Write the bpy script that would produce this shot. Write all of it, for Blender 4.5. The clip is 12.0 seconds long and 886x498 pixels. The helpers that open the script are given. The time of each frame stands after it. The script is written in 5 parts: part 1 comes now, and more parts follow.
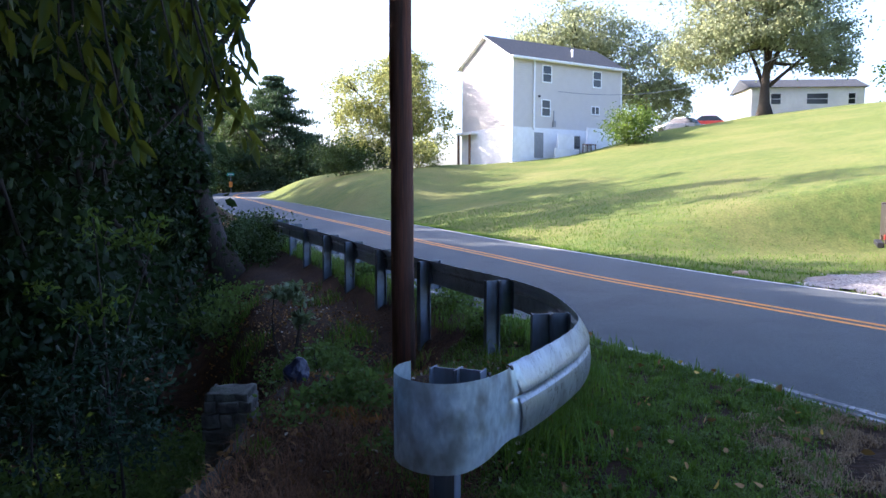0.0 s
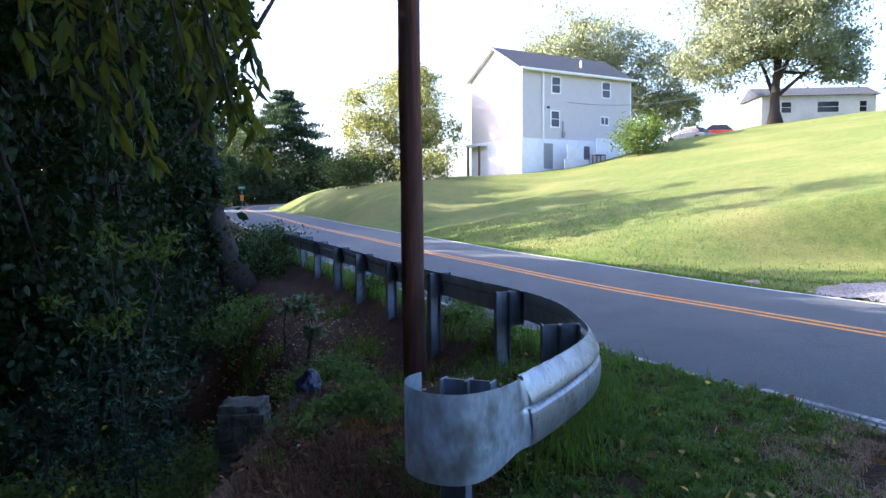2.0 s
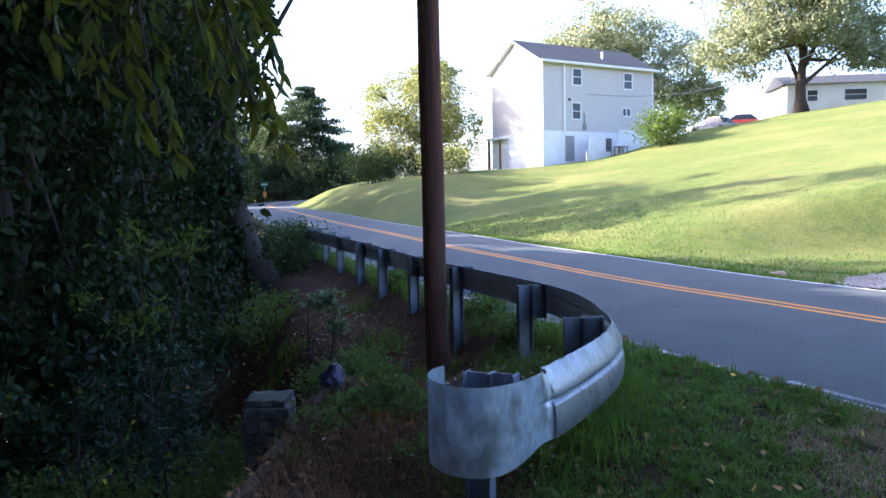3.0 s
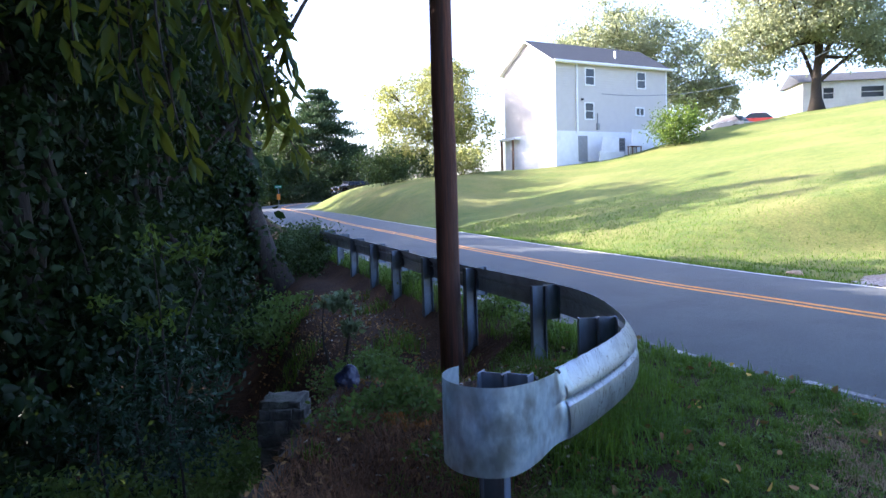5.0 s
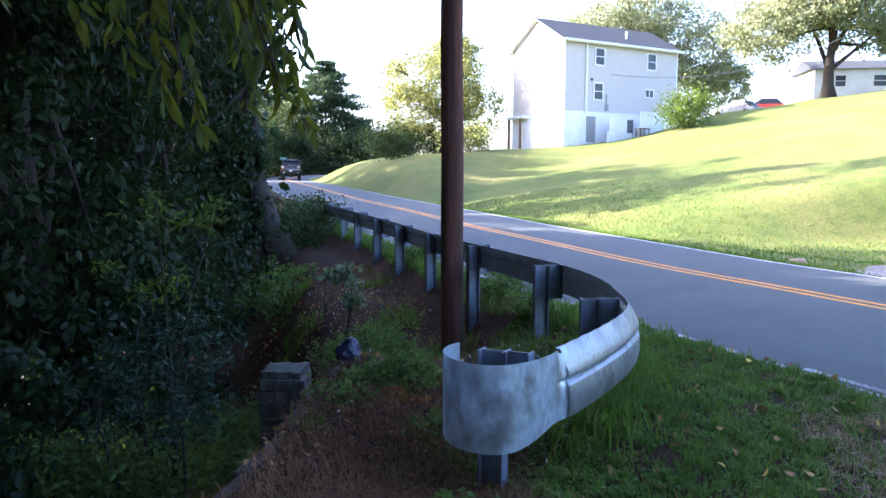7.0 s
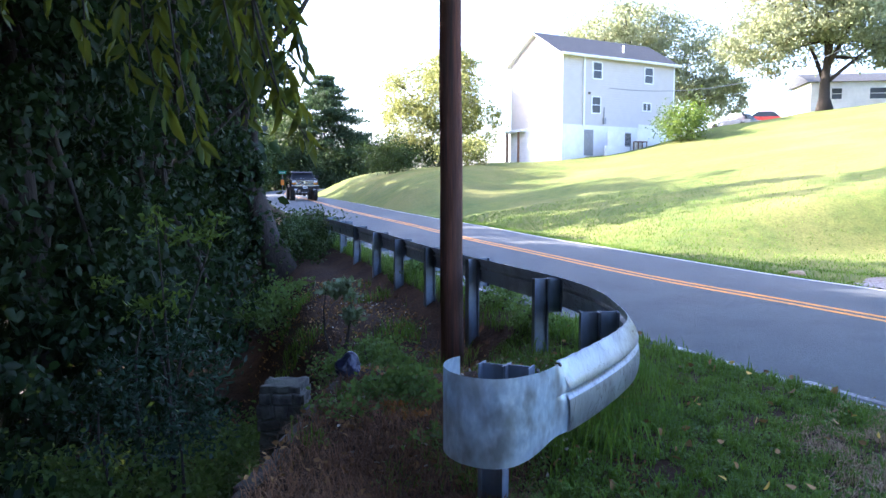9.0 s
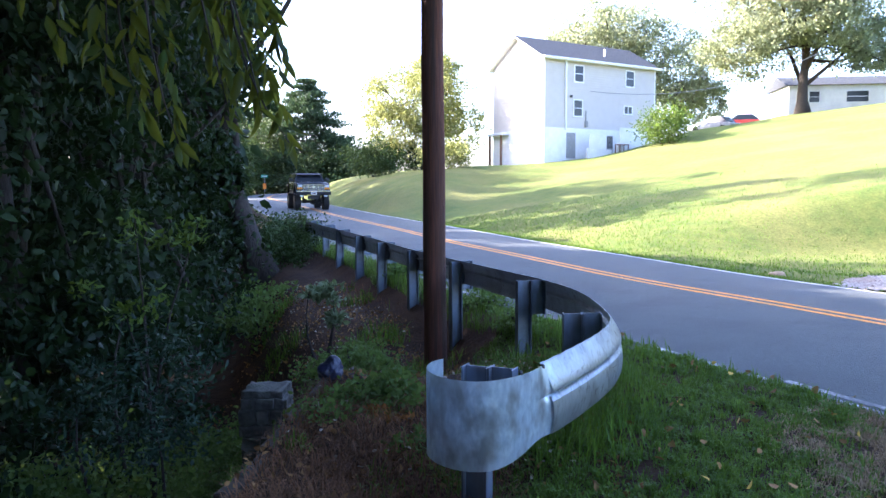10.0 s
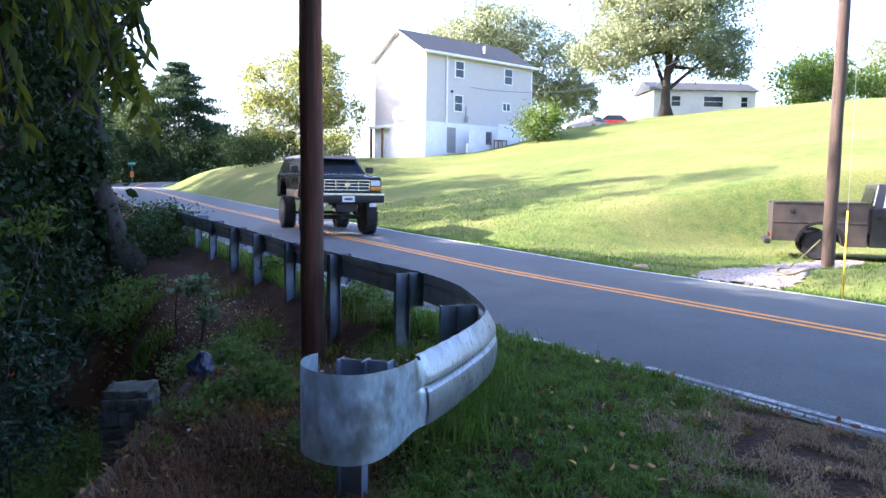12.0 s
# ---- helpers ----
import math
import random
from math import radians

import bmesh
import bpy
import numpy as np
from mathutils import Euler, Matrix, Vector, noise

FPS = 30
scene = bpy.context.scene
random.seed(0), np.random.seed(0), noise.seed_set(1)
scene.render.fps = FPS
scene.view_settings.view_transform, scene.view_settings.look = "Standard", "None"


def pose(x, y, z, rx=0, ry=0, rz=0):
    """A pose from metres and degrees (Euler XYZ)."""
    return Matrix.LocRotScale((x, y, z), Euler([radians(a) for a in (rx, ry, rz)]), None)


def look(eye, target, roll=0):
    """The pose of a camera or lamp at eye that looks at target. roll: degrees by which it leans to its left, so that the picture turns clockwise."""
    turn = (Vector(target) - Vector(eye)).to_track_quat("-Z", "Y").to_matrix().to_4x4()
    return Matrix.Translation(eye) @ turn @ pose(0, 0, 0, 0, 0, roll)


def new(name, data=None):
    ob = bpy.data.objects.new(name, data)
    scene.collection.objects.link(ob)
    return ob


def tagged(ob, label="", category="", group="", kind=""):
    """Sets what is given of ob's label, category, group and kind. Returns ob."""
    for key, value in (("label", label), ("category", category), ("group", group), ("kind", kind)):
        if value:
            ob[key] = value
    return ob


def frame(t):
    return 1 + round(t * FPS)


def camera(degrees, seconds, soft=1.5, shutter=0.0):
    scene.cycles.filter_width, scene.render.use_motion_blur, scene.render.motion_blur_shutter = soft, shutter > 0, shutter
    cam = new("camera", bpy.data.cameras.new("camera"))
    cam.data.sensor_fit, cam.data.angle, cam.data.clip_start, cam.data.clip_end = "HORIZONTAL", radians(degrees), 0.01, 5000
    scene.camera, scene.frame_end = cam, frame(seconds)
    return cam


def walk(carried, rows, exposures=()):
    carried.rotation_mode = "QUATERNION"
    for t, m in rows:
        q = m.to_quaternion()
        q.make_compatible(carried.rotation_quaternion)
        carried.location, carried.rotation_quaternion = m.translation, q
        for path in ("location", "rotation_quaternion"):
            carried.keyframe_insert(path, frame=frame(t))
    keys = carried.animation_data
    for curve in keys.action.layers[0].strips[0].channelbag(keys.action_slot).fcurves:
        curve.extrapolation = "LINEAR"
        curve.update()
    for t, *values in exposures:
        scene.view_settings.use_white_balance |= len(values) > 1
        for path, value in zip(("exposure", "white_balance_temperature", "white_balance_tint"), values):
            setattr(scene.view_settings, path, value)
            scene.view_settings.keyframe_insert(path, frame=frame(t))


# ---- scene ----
cam = camera(63.3, 12.0)
PATH = [
    (0, (-0.004, -0.025, 1.644), (-0.003, 1.968, 1.488), -0.0),
    (0.5, (0.01, -0.067, 1.645), (0.018, 1.927, 1.498), -0.3),
    (1, (0.014, -0.052, 1.643), (0.016, 1.943, 1.501), -0.6),
    (1.5, (0.009, -0.06, 1.65), (0.003, 1.936, 1.511), -0.7),
    (2, (0.002, -0.067, 1.65), (-0.026, 1.929, 1.526), -0.5),
    (2.5, (0.003, -0.075, 1.648), (-0.06, 1.919, 1.517), -0.9),
    (4.5, (0.004, -0.085, 1.653), (-0.117, 1.906, 1.506), -1.4),
    (5, (0.003, -0.098, 1.649), (-0.123, 1.894, 1.514), -1.6),
    (5.5, (0.001, -0.085, 1.645), (-0.119, 1.903, 1.455), -1.0),
    (6, (0.006, -0.094, 1.658), (-0.142, 1.887, 1.424), -0.9),
    (6.5, (-0.003, -0.087, 1.646), (-0.1, 1.898, 1.424), -0.2),
    (7, (-0.007, -0.089, 1.644), (-0.142, 1.896, 1.445), 0.2),
    (7.2, (-0.027, -0.097, 1.644), (-0.174, 1.887, 1.438), 0.1),
    (9, (-0.012, -0.1, 1.648), (-0.144, 1.889, 1.486), 0.0),
    (9.5, (-0.017, -0.081, 1.643), (-0.141, 1.908, 1.472), -0.2),
    (10, (-0.008, -0.082, 1.64), (-0.094, 1.91, 1.487), -0.2),
    (10.5, (-0.006, -0.086, 1.64), (-0.051, 1.907, 1.479), 0.2),
    (11, (-0.003, -0.062, 1.631), (0.021, 1.932, 1.477), 0.5),
    (11.5, (0.009, -0.061, 1.637), (0.125, 1.928, 1.467), 0.8),
    (12, (0.021, -0.062, 1.636), (0.264, 1.916, 1.465), 0.8),
]
STOPS = 2.65
LIGHT = [(0, -0.15), (1.0, 0.0), (2.5, 0.05), (4.5, 0.2), (6.0, 0.3), (7.0, 0.55), (9.5, 0.65), (10.5, 0.55), (12.0, 0.35)]
walk(cam, [(t, look(eye, target, roll)) for t, eye, target, roll in PATH], [(t, STOPS + e, 5400, 26) for t, e in LIGHT])

# ---- light ----
world = bpy.data.worlds.new("world")
scene.world = world
world.use_nodes = True
wn = world.node_tree
sky = wn.nodes.new("ShaderNodeTexSky")
sky.sky_type = "NISHITA"
sky.sun_disc = False
SUN = Vector((-0.87, 0.15, 0.46)).normalized()
sky.sun_elevation = math.asin(SUN.z)
sky.sun_rotation = math.atan2(SUN.x, SUN.y)
sky.air_density, sky.dust_density, sky.ozone_density = 1.0, 3.5, 0.8
wn.links.new(sky.outputs[0], wn.nodes["Background"].inputs[0])
wn.nodes["Background"].inputs[1].default_value = 0.108
sun = new("sun", bpy.data.lights.new("sun", "SUN"))
sun.data.energy, sun.data.angle, sun.data.color = 3.5, radians(0.6), (1.0, 0.84, 0.60)
sun.matrix_world = look(SUN * 300, (0, 0, 0))
tagged(sun, kind="structure")


# ---- materials ----
def mat(name, c1, c2=None, scale=5.0, rough=0.8, metal=0.0, bump=0.0, bump_scale=60.0, c3=None, scale3=0.6, island=0.0,
        spec=0.5, stretch=(1, 1, 1), obj_rand=0.0, detail=6.0, low=0.35, high=0.65):
    """Two-scale noise colour, bump and gloss variation; island adds variation per loose piece."""
    m = bpy.data.materials.new(name)
    m.use_nodes = True
    t = m.node_tree
    b = t.nodes["Principled BSDF"]
    b.inputs["Metallic"].default_value = metal
    b.inputs["Specular IOR Level"].default_value = spec
    co = t.nodes.new("ShaderNodeTexCoord")
    mp = t.nodes.new("ShaderNodeMapping")
    mp.inputs["Scale"].default_value = stretch
    t.links.new(co.outputs["Object"], mp.inputs[0])

    def noise_tex(s, d=detail):
        n = t.nodes.new("ShaderNodeTexNoise")
        n.inputs["Scale"].default_value, n.inputs["Detail"].default_value = s, d
        t.links.new(mp.outputs[0], n.inputs["Vector"])
        return n

    def ramp(src, a, z, p=low, q=high):
        r = t.nodes.new("ShaderNodeValToRGB")
        r.color_ramp.elements[0].position, r.color_ramp.elements[1].position = p, q
        r.color_ramp.elements[0].color, r.color_ramp.elements[1].color = (*a, 1), (*z, 1)
        t.links.new(src, r.inputs[0])
        return r.outputs[0]

    n1 = noise_tex(scale)
    col = ramp(n1.outputs[0], c1, c2 or c1)
    if c3:
        n3 = noise_tex(scale3, 3.0)
        mx = t.nodes.new("ShaderNodeMix")
        mx.data_type = "RGBA"
        t.links.new(ramp(n3.outputs[0], (0, 0, 0), (1, 1, 1), 0.45, 0.7), mx.inputs[0])
        t.links.new(col, mx.inputs[6])
        mx.inputs[7].default_value = (*c3, 1)
        col = mx.outputs[2]
    if island or obj_rand:
        src = t.nodes.new("ShaderNodeNewGeometry").outputs["Random Per Island"] if island else t.nodes.new("ShaderNodeObjectInfo").outputs["Random"]
        k = island or obj_rand
        h = t.nodes.new("ShaderNodeHueSaturation")
        r = t.nodes.new("ShaderNodeMapRange")
        r.inputs["To Min"].default_value, r.inputs["To Max"].default_value = 1 - k, 1 + k
        t.links.new(src, r.inputs[0])
        t.links.new(r.outputs[0], h.inputs["Value"])
        t.links.new(col, h.inputs["Color"])
        col = h.outputs[0]
    t.links.new(col, b.inputs["Base Color"])
    rr = t.nodes.new("ShaderNodeMapRange")
    rr.inputs["To Min"].default_value, rr.inputs["To Max"].default_value = max(0.02, rough - 0.12), min(1, rough + 0.12)
    t.links.new(n1.outputs[0], rr.inputs[0])
    t.links.new(rr.outputs[0], b.inputs["Roughness"])
    if bump:
        nb = noise_tex(bump_scale, 4.0)
        bp = t.nodes.new("ShaderNodeBump")
        bp.inputs["Strength"].default_value, bp.inputs["Distance"].default_value = min(1, bump), 0.02
        t.links.new(nb.outputs[0], bp.inputs["Height"])
        t.links.new(bp.outputs[0], b.inputs["Normal"])
    return m


def leaf_mat(name, c1, c2, trans=(0.25, 0.35, 0.03), amount=0.45, rough=0.5, vary=0.45):
    """Leaf: glossy front, light shines through; each leaf a little different."""
    m = mat(name, c1, c2, scale=0.8, rough=rough, island=vary, spec=0.14)
    t = m.node_tree
    out = t.nodes["Material Output"]
    b = t.nodes["Principled BSDF"]
    tr = t.nodes.new("ShaderNodeBsdfTranslucent")
    tr.inputs[0].default_value = (*trans, 1)
    mx = t.nodes.new("ShaderNodeMixShader")
    mx.inputs[0].default_value = amount
    t.links.new(b.outputs[0], mx.inputs[1])
    t.links.new(tr.outputs[0], mx.inputs[2])
    t.links.new(mx.outputs[0], out.inputs[0])
    return m


def glass(name, tint=(0.02, 0.025, 0.03), rough=0.05):
    return mat(name, tint, tuple(c * 1.4 for c in tint), scale=2, rough=rough, spec=0.35)


M = dict(
    asphalt=mat("asphalt", (0.042, 0.049, 0.049), (0.120, 0.136, 0.136), scale=70, rough=0.75, bump=0.6, bump_scale=150, c3=(0.065, 0.074, 0.075), scale3=1.3, detail=9.0),
    yellow=mat("yellow_paint", (0.92, 0.33, 0.012), (0.78, 0.28, 0.012), scale=30, rough=0.6, c3=(0.50, 0.26, 0.05), scale3=9),
    white=mat("white_line_paint", (0.72, 0.72, 0.70), (0.5, 0.5, 0.48), scale=25, rough=0.6, c3=(0.16, 0.16, 0.16), scale3=7),
    white_worn=mat("worn_off_line_paint", (0.075, 0.077, 0.08), (0.09, 0.09, 0.095), scale=80, rough=0.7, c3=(0.60, 0.60, 0.58), scale3=2.6),
    white_half=mat("half_worn_line_paint", (0.52, 0.52, 0.50), (0.13, 0.13, 0.13), scale=30, rough=0.6, c3=(0.085, 0.087, 0.09), scale3=2.4),
    soil=mat("soil_and_litter", (0.035, 0.026, 0.017), (0.075, 0.052, 0.032), scale=9, rough=0.95, bump=0.9, bump_scale=45, c3=(0.045, 0.05, 0.02), scale3=1.1),
    steel=mat("galvanised_steel", (0.58, 0.64, 0.68), (0.74, 0.80, 0.84), scale=55, rough=0.40, metal=0.75, bump=0.04, bump_scale=25, c3=(0.46, 0.50, 0.53), scale3=5.0, stretch=(1, 1, 0.5), low=0.3, high=0.7),
    steel_end=mat("stained_galvanised_steel", (0.58, 0.69, 0.77), (0.82, 0.92, 0.98), scale=30, rough=0.38, metal=0.62, bump=0.06, bump_scale=12, c3=(0.40, 0.44, 0.46), scale3=9.0, stretch=(1, 1, 0.62), low=0.3, high=0.7),
    # shade on the rail's woods side put into the colour, over grime
    inner_shade=mat("shade_and_grime_steel", (0.030, 0.024, 0.020), (0.080, 0.066, 0.055), scale=8, rough=0.7, metal=0.2, c3=(0.035, 0.03, 0.026), scale3=3, stretch=(1, 1, 0.4)),
    post=mat("weathered_post_steel", (0.15, 0.19, 0.25), (0.26, 0.31, 0.39), scale=9, rough=0.5, metal=0.6, c3=(0.07, 0.06, 0.055), scale3=4, stretch=(1, 1, 0.4)),
    pole=mat("creosoted_pole_wood", (0.082, 0.030, 0.018), (0.185, 0.068, 0.039), scale=14, rough=0.85, bump=0.8, bump_scale=30, c3=(0.05, 0.028, 0.02), scale3=2, stretch=(6, 6, 0.18)),
    pole_grey=mat("grey_pole_wood", (0.050, 0.034, 0.024), (0.105, 0.072, 0.050), scale=14, rough=0.85, bump=0.7, bump_scale=30, c3=(0.06, 0.04, 0.03), scale3=2, stretch=(6, 6, 0.18)),
    stone=mat("field_stone", (0.075, 0.072, 0.062), (0.19, 0.18, 0.155), scale=11, rough=0.9, bump=0.7, bump_scale=35, c3=(0.07, 0.085, 0.05), scale3=3, obj_rand=0.3),
    tan_stone=mat("tan_stone", (0.26, 0.19, 0.12), (0.38, 0.29, 0.19), scale=9, rough=0.9, bump=0.6, bump_scale=30),
    mortar=mat("old_mortar", (0.16, 0.155, 0.14), (0.24, 0.23, 0.21), scale=15, rough=0.95, bump=0.7, bump_scale=60),
    concrete=mat("mossy_concrete", (0.034, 0.028, 0.021), (0.068, 0.057, 0.042), scale=8, rough=0.95, bump=0.8, bump_scale=30, c3=(0.03, 0.036, 0.018), scale3=2.5),
    bag=mat("blue_plastic", (0.016, 0.018, 0.04), (0.03, 0.034, 0.075), scale=12, rough=0.35, bump=0.3, bump_scale=30),
    bark=mat("bark", (0.022, 0.017, 0.014), (0.052, 0.041, 0.032), scale=9, rough=0.95, bump=1.0, bump_scale=14, stretch=(2.5, 2.5, 0.5)),
    siding=mat("grey_vinyl_siding", (0.55, 0.51, 0.46), (0.58, 0.54, 0.49), scale=2, rough=0.55),
    white_wall=mat("white_painted_wall", (0.78, 0.77, 0.75), (0.84, 0.83, 0.81), scale=3, rough=0.7, bump=0.1, bump_scale=30, c3=(0.70, 0.69, 0.66), scale3=0.7),
    trim=mat("white_trim", (0.78, 0.78, 0.77), (0.84, 0.84, 0.83), scale=5, rough=0.5),
    roof=mat("grey_shingles", (0.028, 0.034, 0.040), (0.050, 0.058, 0.066), scale=6, rough=0.9, bump=0.5, bump_scale=20, stretch=(1, 1, 3)),
    glass=glass("window_glass"),
    brown=mat("brown_wood", (0.13, 0.065, 0.035), (0.2, 0.11, 0.06), scale=8, rough=0.8),
    paint=mat("black_green_car_paint", (0.005, 0.008, 0.011), (0.008, 0.012, 0.015), scale=3, rough=0.24, spec=0.4),
    tan=mat("tan_lower_paint", (0.10, 0.085, 0.07), (0.14, 0.12, 0.10), scale=5, rough=0.4, c3=(0.07, 0.06, 0.05), scale3=3),
    chrome=mat("chrome", (0.62, 0.62, 0.62), (0.7, 0.7, 0.7), scale=3, rough=0.18, metal=1.0),
    black=mat("black_plastic", (0.012, 0.012, 0.013), (0.022, 0.022, 0.023), scale=15, rough=0.6),
    rubber=mat("tyre_rubber", (0.014, 0.014, 0.014), (0.03, 0.028, 0.026), scale=20, rough=0.85, bump=0.5, bump_scale=40),
    lamp=mat("clear_lamp_glass", (0.65, 0.66, 0.68), (0.75, 0.76, 0.78), scale=10, rough=0.15),
    amber=mat("amber_lamp_glass", (0.75, 0.28, 0.03), (0.65, 0.22, 0.02), scale=10, rough=0.25),
    plate=mat("white_plate", (0.75, 0.75, 0.75), (0.8, 0.8, 0.8), scale=10, rough=0.4),
    oldpaint=mat("weathered_dark_truck_paint", (0.022, 0.019, 0.017), (0.044, 0.037, 0.032), scale=4, rough=0.5, c3=(0.065, 0.050, 0.038), scale3=1.5),
    blackpaint=mat("black_truck_paint", (0.012, 0.013, 0.015), (0.02, 0.021, 0.023), scale=4, rough=0.3),
    silver=mat("silver_car_paint", (0.35, 0.37, 0.40), (0.42, 0.44, 0.47), scale=3, rough=0.3, metal=0.5),
    red=mat("red_car_paint", (0.45, 0.03, 0.02), (0.52, 0.05, 0.03), scale=3, rough=0.3),
    rust=mat("rusty_steel", (0.20, 0.09, 0.035), (0.30, 0.15, 0.06), scale=14, rough=0.8),
    yellow_plastic=mat("yellow_plastic", (0.80, 0.62, 0.03), (0.72, 0.55, 0.03), scale=6, rough=0.5),
    hose=mat("dull_yellow_hose", (0.35, 0.27, 0.10), (0.28, 0.22, 0.09), scale=20, rough=0.6),
    gravel=mat("pale_gravel", (0.13, 0.12, 0.11), (0.33, 0.31, 0.29), scale=22, rough=0.95, bump=1.0, bump_scale=26, c3=(0.22, 0.17, 0.13), scale3=1.2, island=0.3),
    sign=mat("green_sign", (0.02, 0.22, 0.13), (0.025, 0.26, 0.16), scale=5, rough=0.5),
    orange=mat("orange_sign", (0.75, 0.25, 0.02), (0.7, 0.22, 0.02), scale=5, rough=0.5),
    wire=mat("cable_sheath", (0.25, 0.25, 0.25), (0.3, 0.3, 0.3), scale=5, rough=0.6),
    grass=leaf_mat("grass_blades", (0.045, 0.105, 0.014), (0.110, 0.180, 0.028), (0.20, 0.32, 0.03), 0.32, 0.5, 0.75),
    drygrass=leaf_mat("dry_grass", (0.26, 0.18, 0.11), (0.46, 0.34, 0.22), (0.35, 0.22, 0.08), 0.25, 0.8, 0.4),
    litter=leaf_mat("fallen_leaves", (0.16, 0.075, 0.03), (0.36, 0.22, 0.09), (0.3, 0.2, 0.05), 0.15, 0.8, 0.6),
    drystem=leaf_mat("dry_brown_stems", (0.075, 0.036, 0.020), (0.30, 0.165, 0.09), (0.2, 0.1, 0.04), 0.2, 0.8, 0.5),
    fern=leaf_mat("dry_orange_fern", (0.30, 0.12, 0.035), (0.42, 0.19, 0.06), (0.4, 0.18, 0.04), 0.3, 0.7, 0.5),
    paleleaf=leaf_mat("bleached_fallen_leaves", (0.34, 0.30, 0.24), (0.55, 0.50, 0.42), (0.3, 0.25, 0.15), 0.1, 0.7, 0.35),
    yleaf=leaf_mat("yellow_fallen_leaves", (0.55, 0.38, 0.06), (0.48, 0.30, 0.08), (0.4, 0.3, 0.05), 0.15, 0.7, 0.4),
    # near-black leaf colour: the thicket's deep shade is put into it
    leaf_dark=leaf_mat("shade_dark_leaves", (0.010, 0.022, 0.010), (0.023, 0.042, 0.017), (0.06, 0.11, 0.02), 0.18, 0.5),
    leaf_mid=leaf_mat("green_leaves", (0.045, 0.085, 0.022), (0.085, 0.125, 0.035), (0.22, 0.32, 0.04), 0.42, 0.5),
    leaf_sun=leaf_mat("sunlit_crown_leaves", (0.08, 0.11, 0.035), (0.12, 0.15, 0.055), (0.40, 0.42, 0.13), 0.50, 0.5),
    # far crowns: paler colour and translucency stand in for haze
    leaf_far=leaf_mat("haze_paled_leaves", (0.13, 0.16, 0.11), (0.18, 0.21, 0.14), (0.46, 0.50, 0.26), 0.52, 0.6),
    leaf_bend=leaf_mat("roadside_tree_leaves", (0.028, 0.055, 0.020), (0.052, 0.084, 0.032), (0.10, 0.15, 0.03), 0.25, 0.5),
    leaf_hang=leaf_mat("hanging_leaves", (0.028, 0.058, 0.014), (0.062, 0.092, 0.024), (0.34, 0.36, 0.04), 0.36, 0.42, 0.6),
    leaf_blue=leaf_mat("blue_green_leaves", (0.020, 0.045, 0.030), (0.045, 0.080, 0.055), (0.08, 0.14, 0.05), 0.2, 0.42, 0.6),
    needle=leaf_mat("conifer_needles", (0.03, 0.058, 0.03), (0.055, 0.085, 0.042), (0.07, 0.12, 0.04), 0.25, 0.6, 0.35),
    weed=leaf_mat("weed_leaves", (0.05, 0.10, 0.03), (0.10, 0.16, 0.05), (0.22, 0.32, 0.06), 0.38, 0.5),
    pale=leaf_mat("pale_weed_leaves", (0.12, 0.17, 0.10), (0.19, 0.24, 0.15), (0.25, 0.32, 0.10), 0.30, 0.5, 0.25),
)


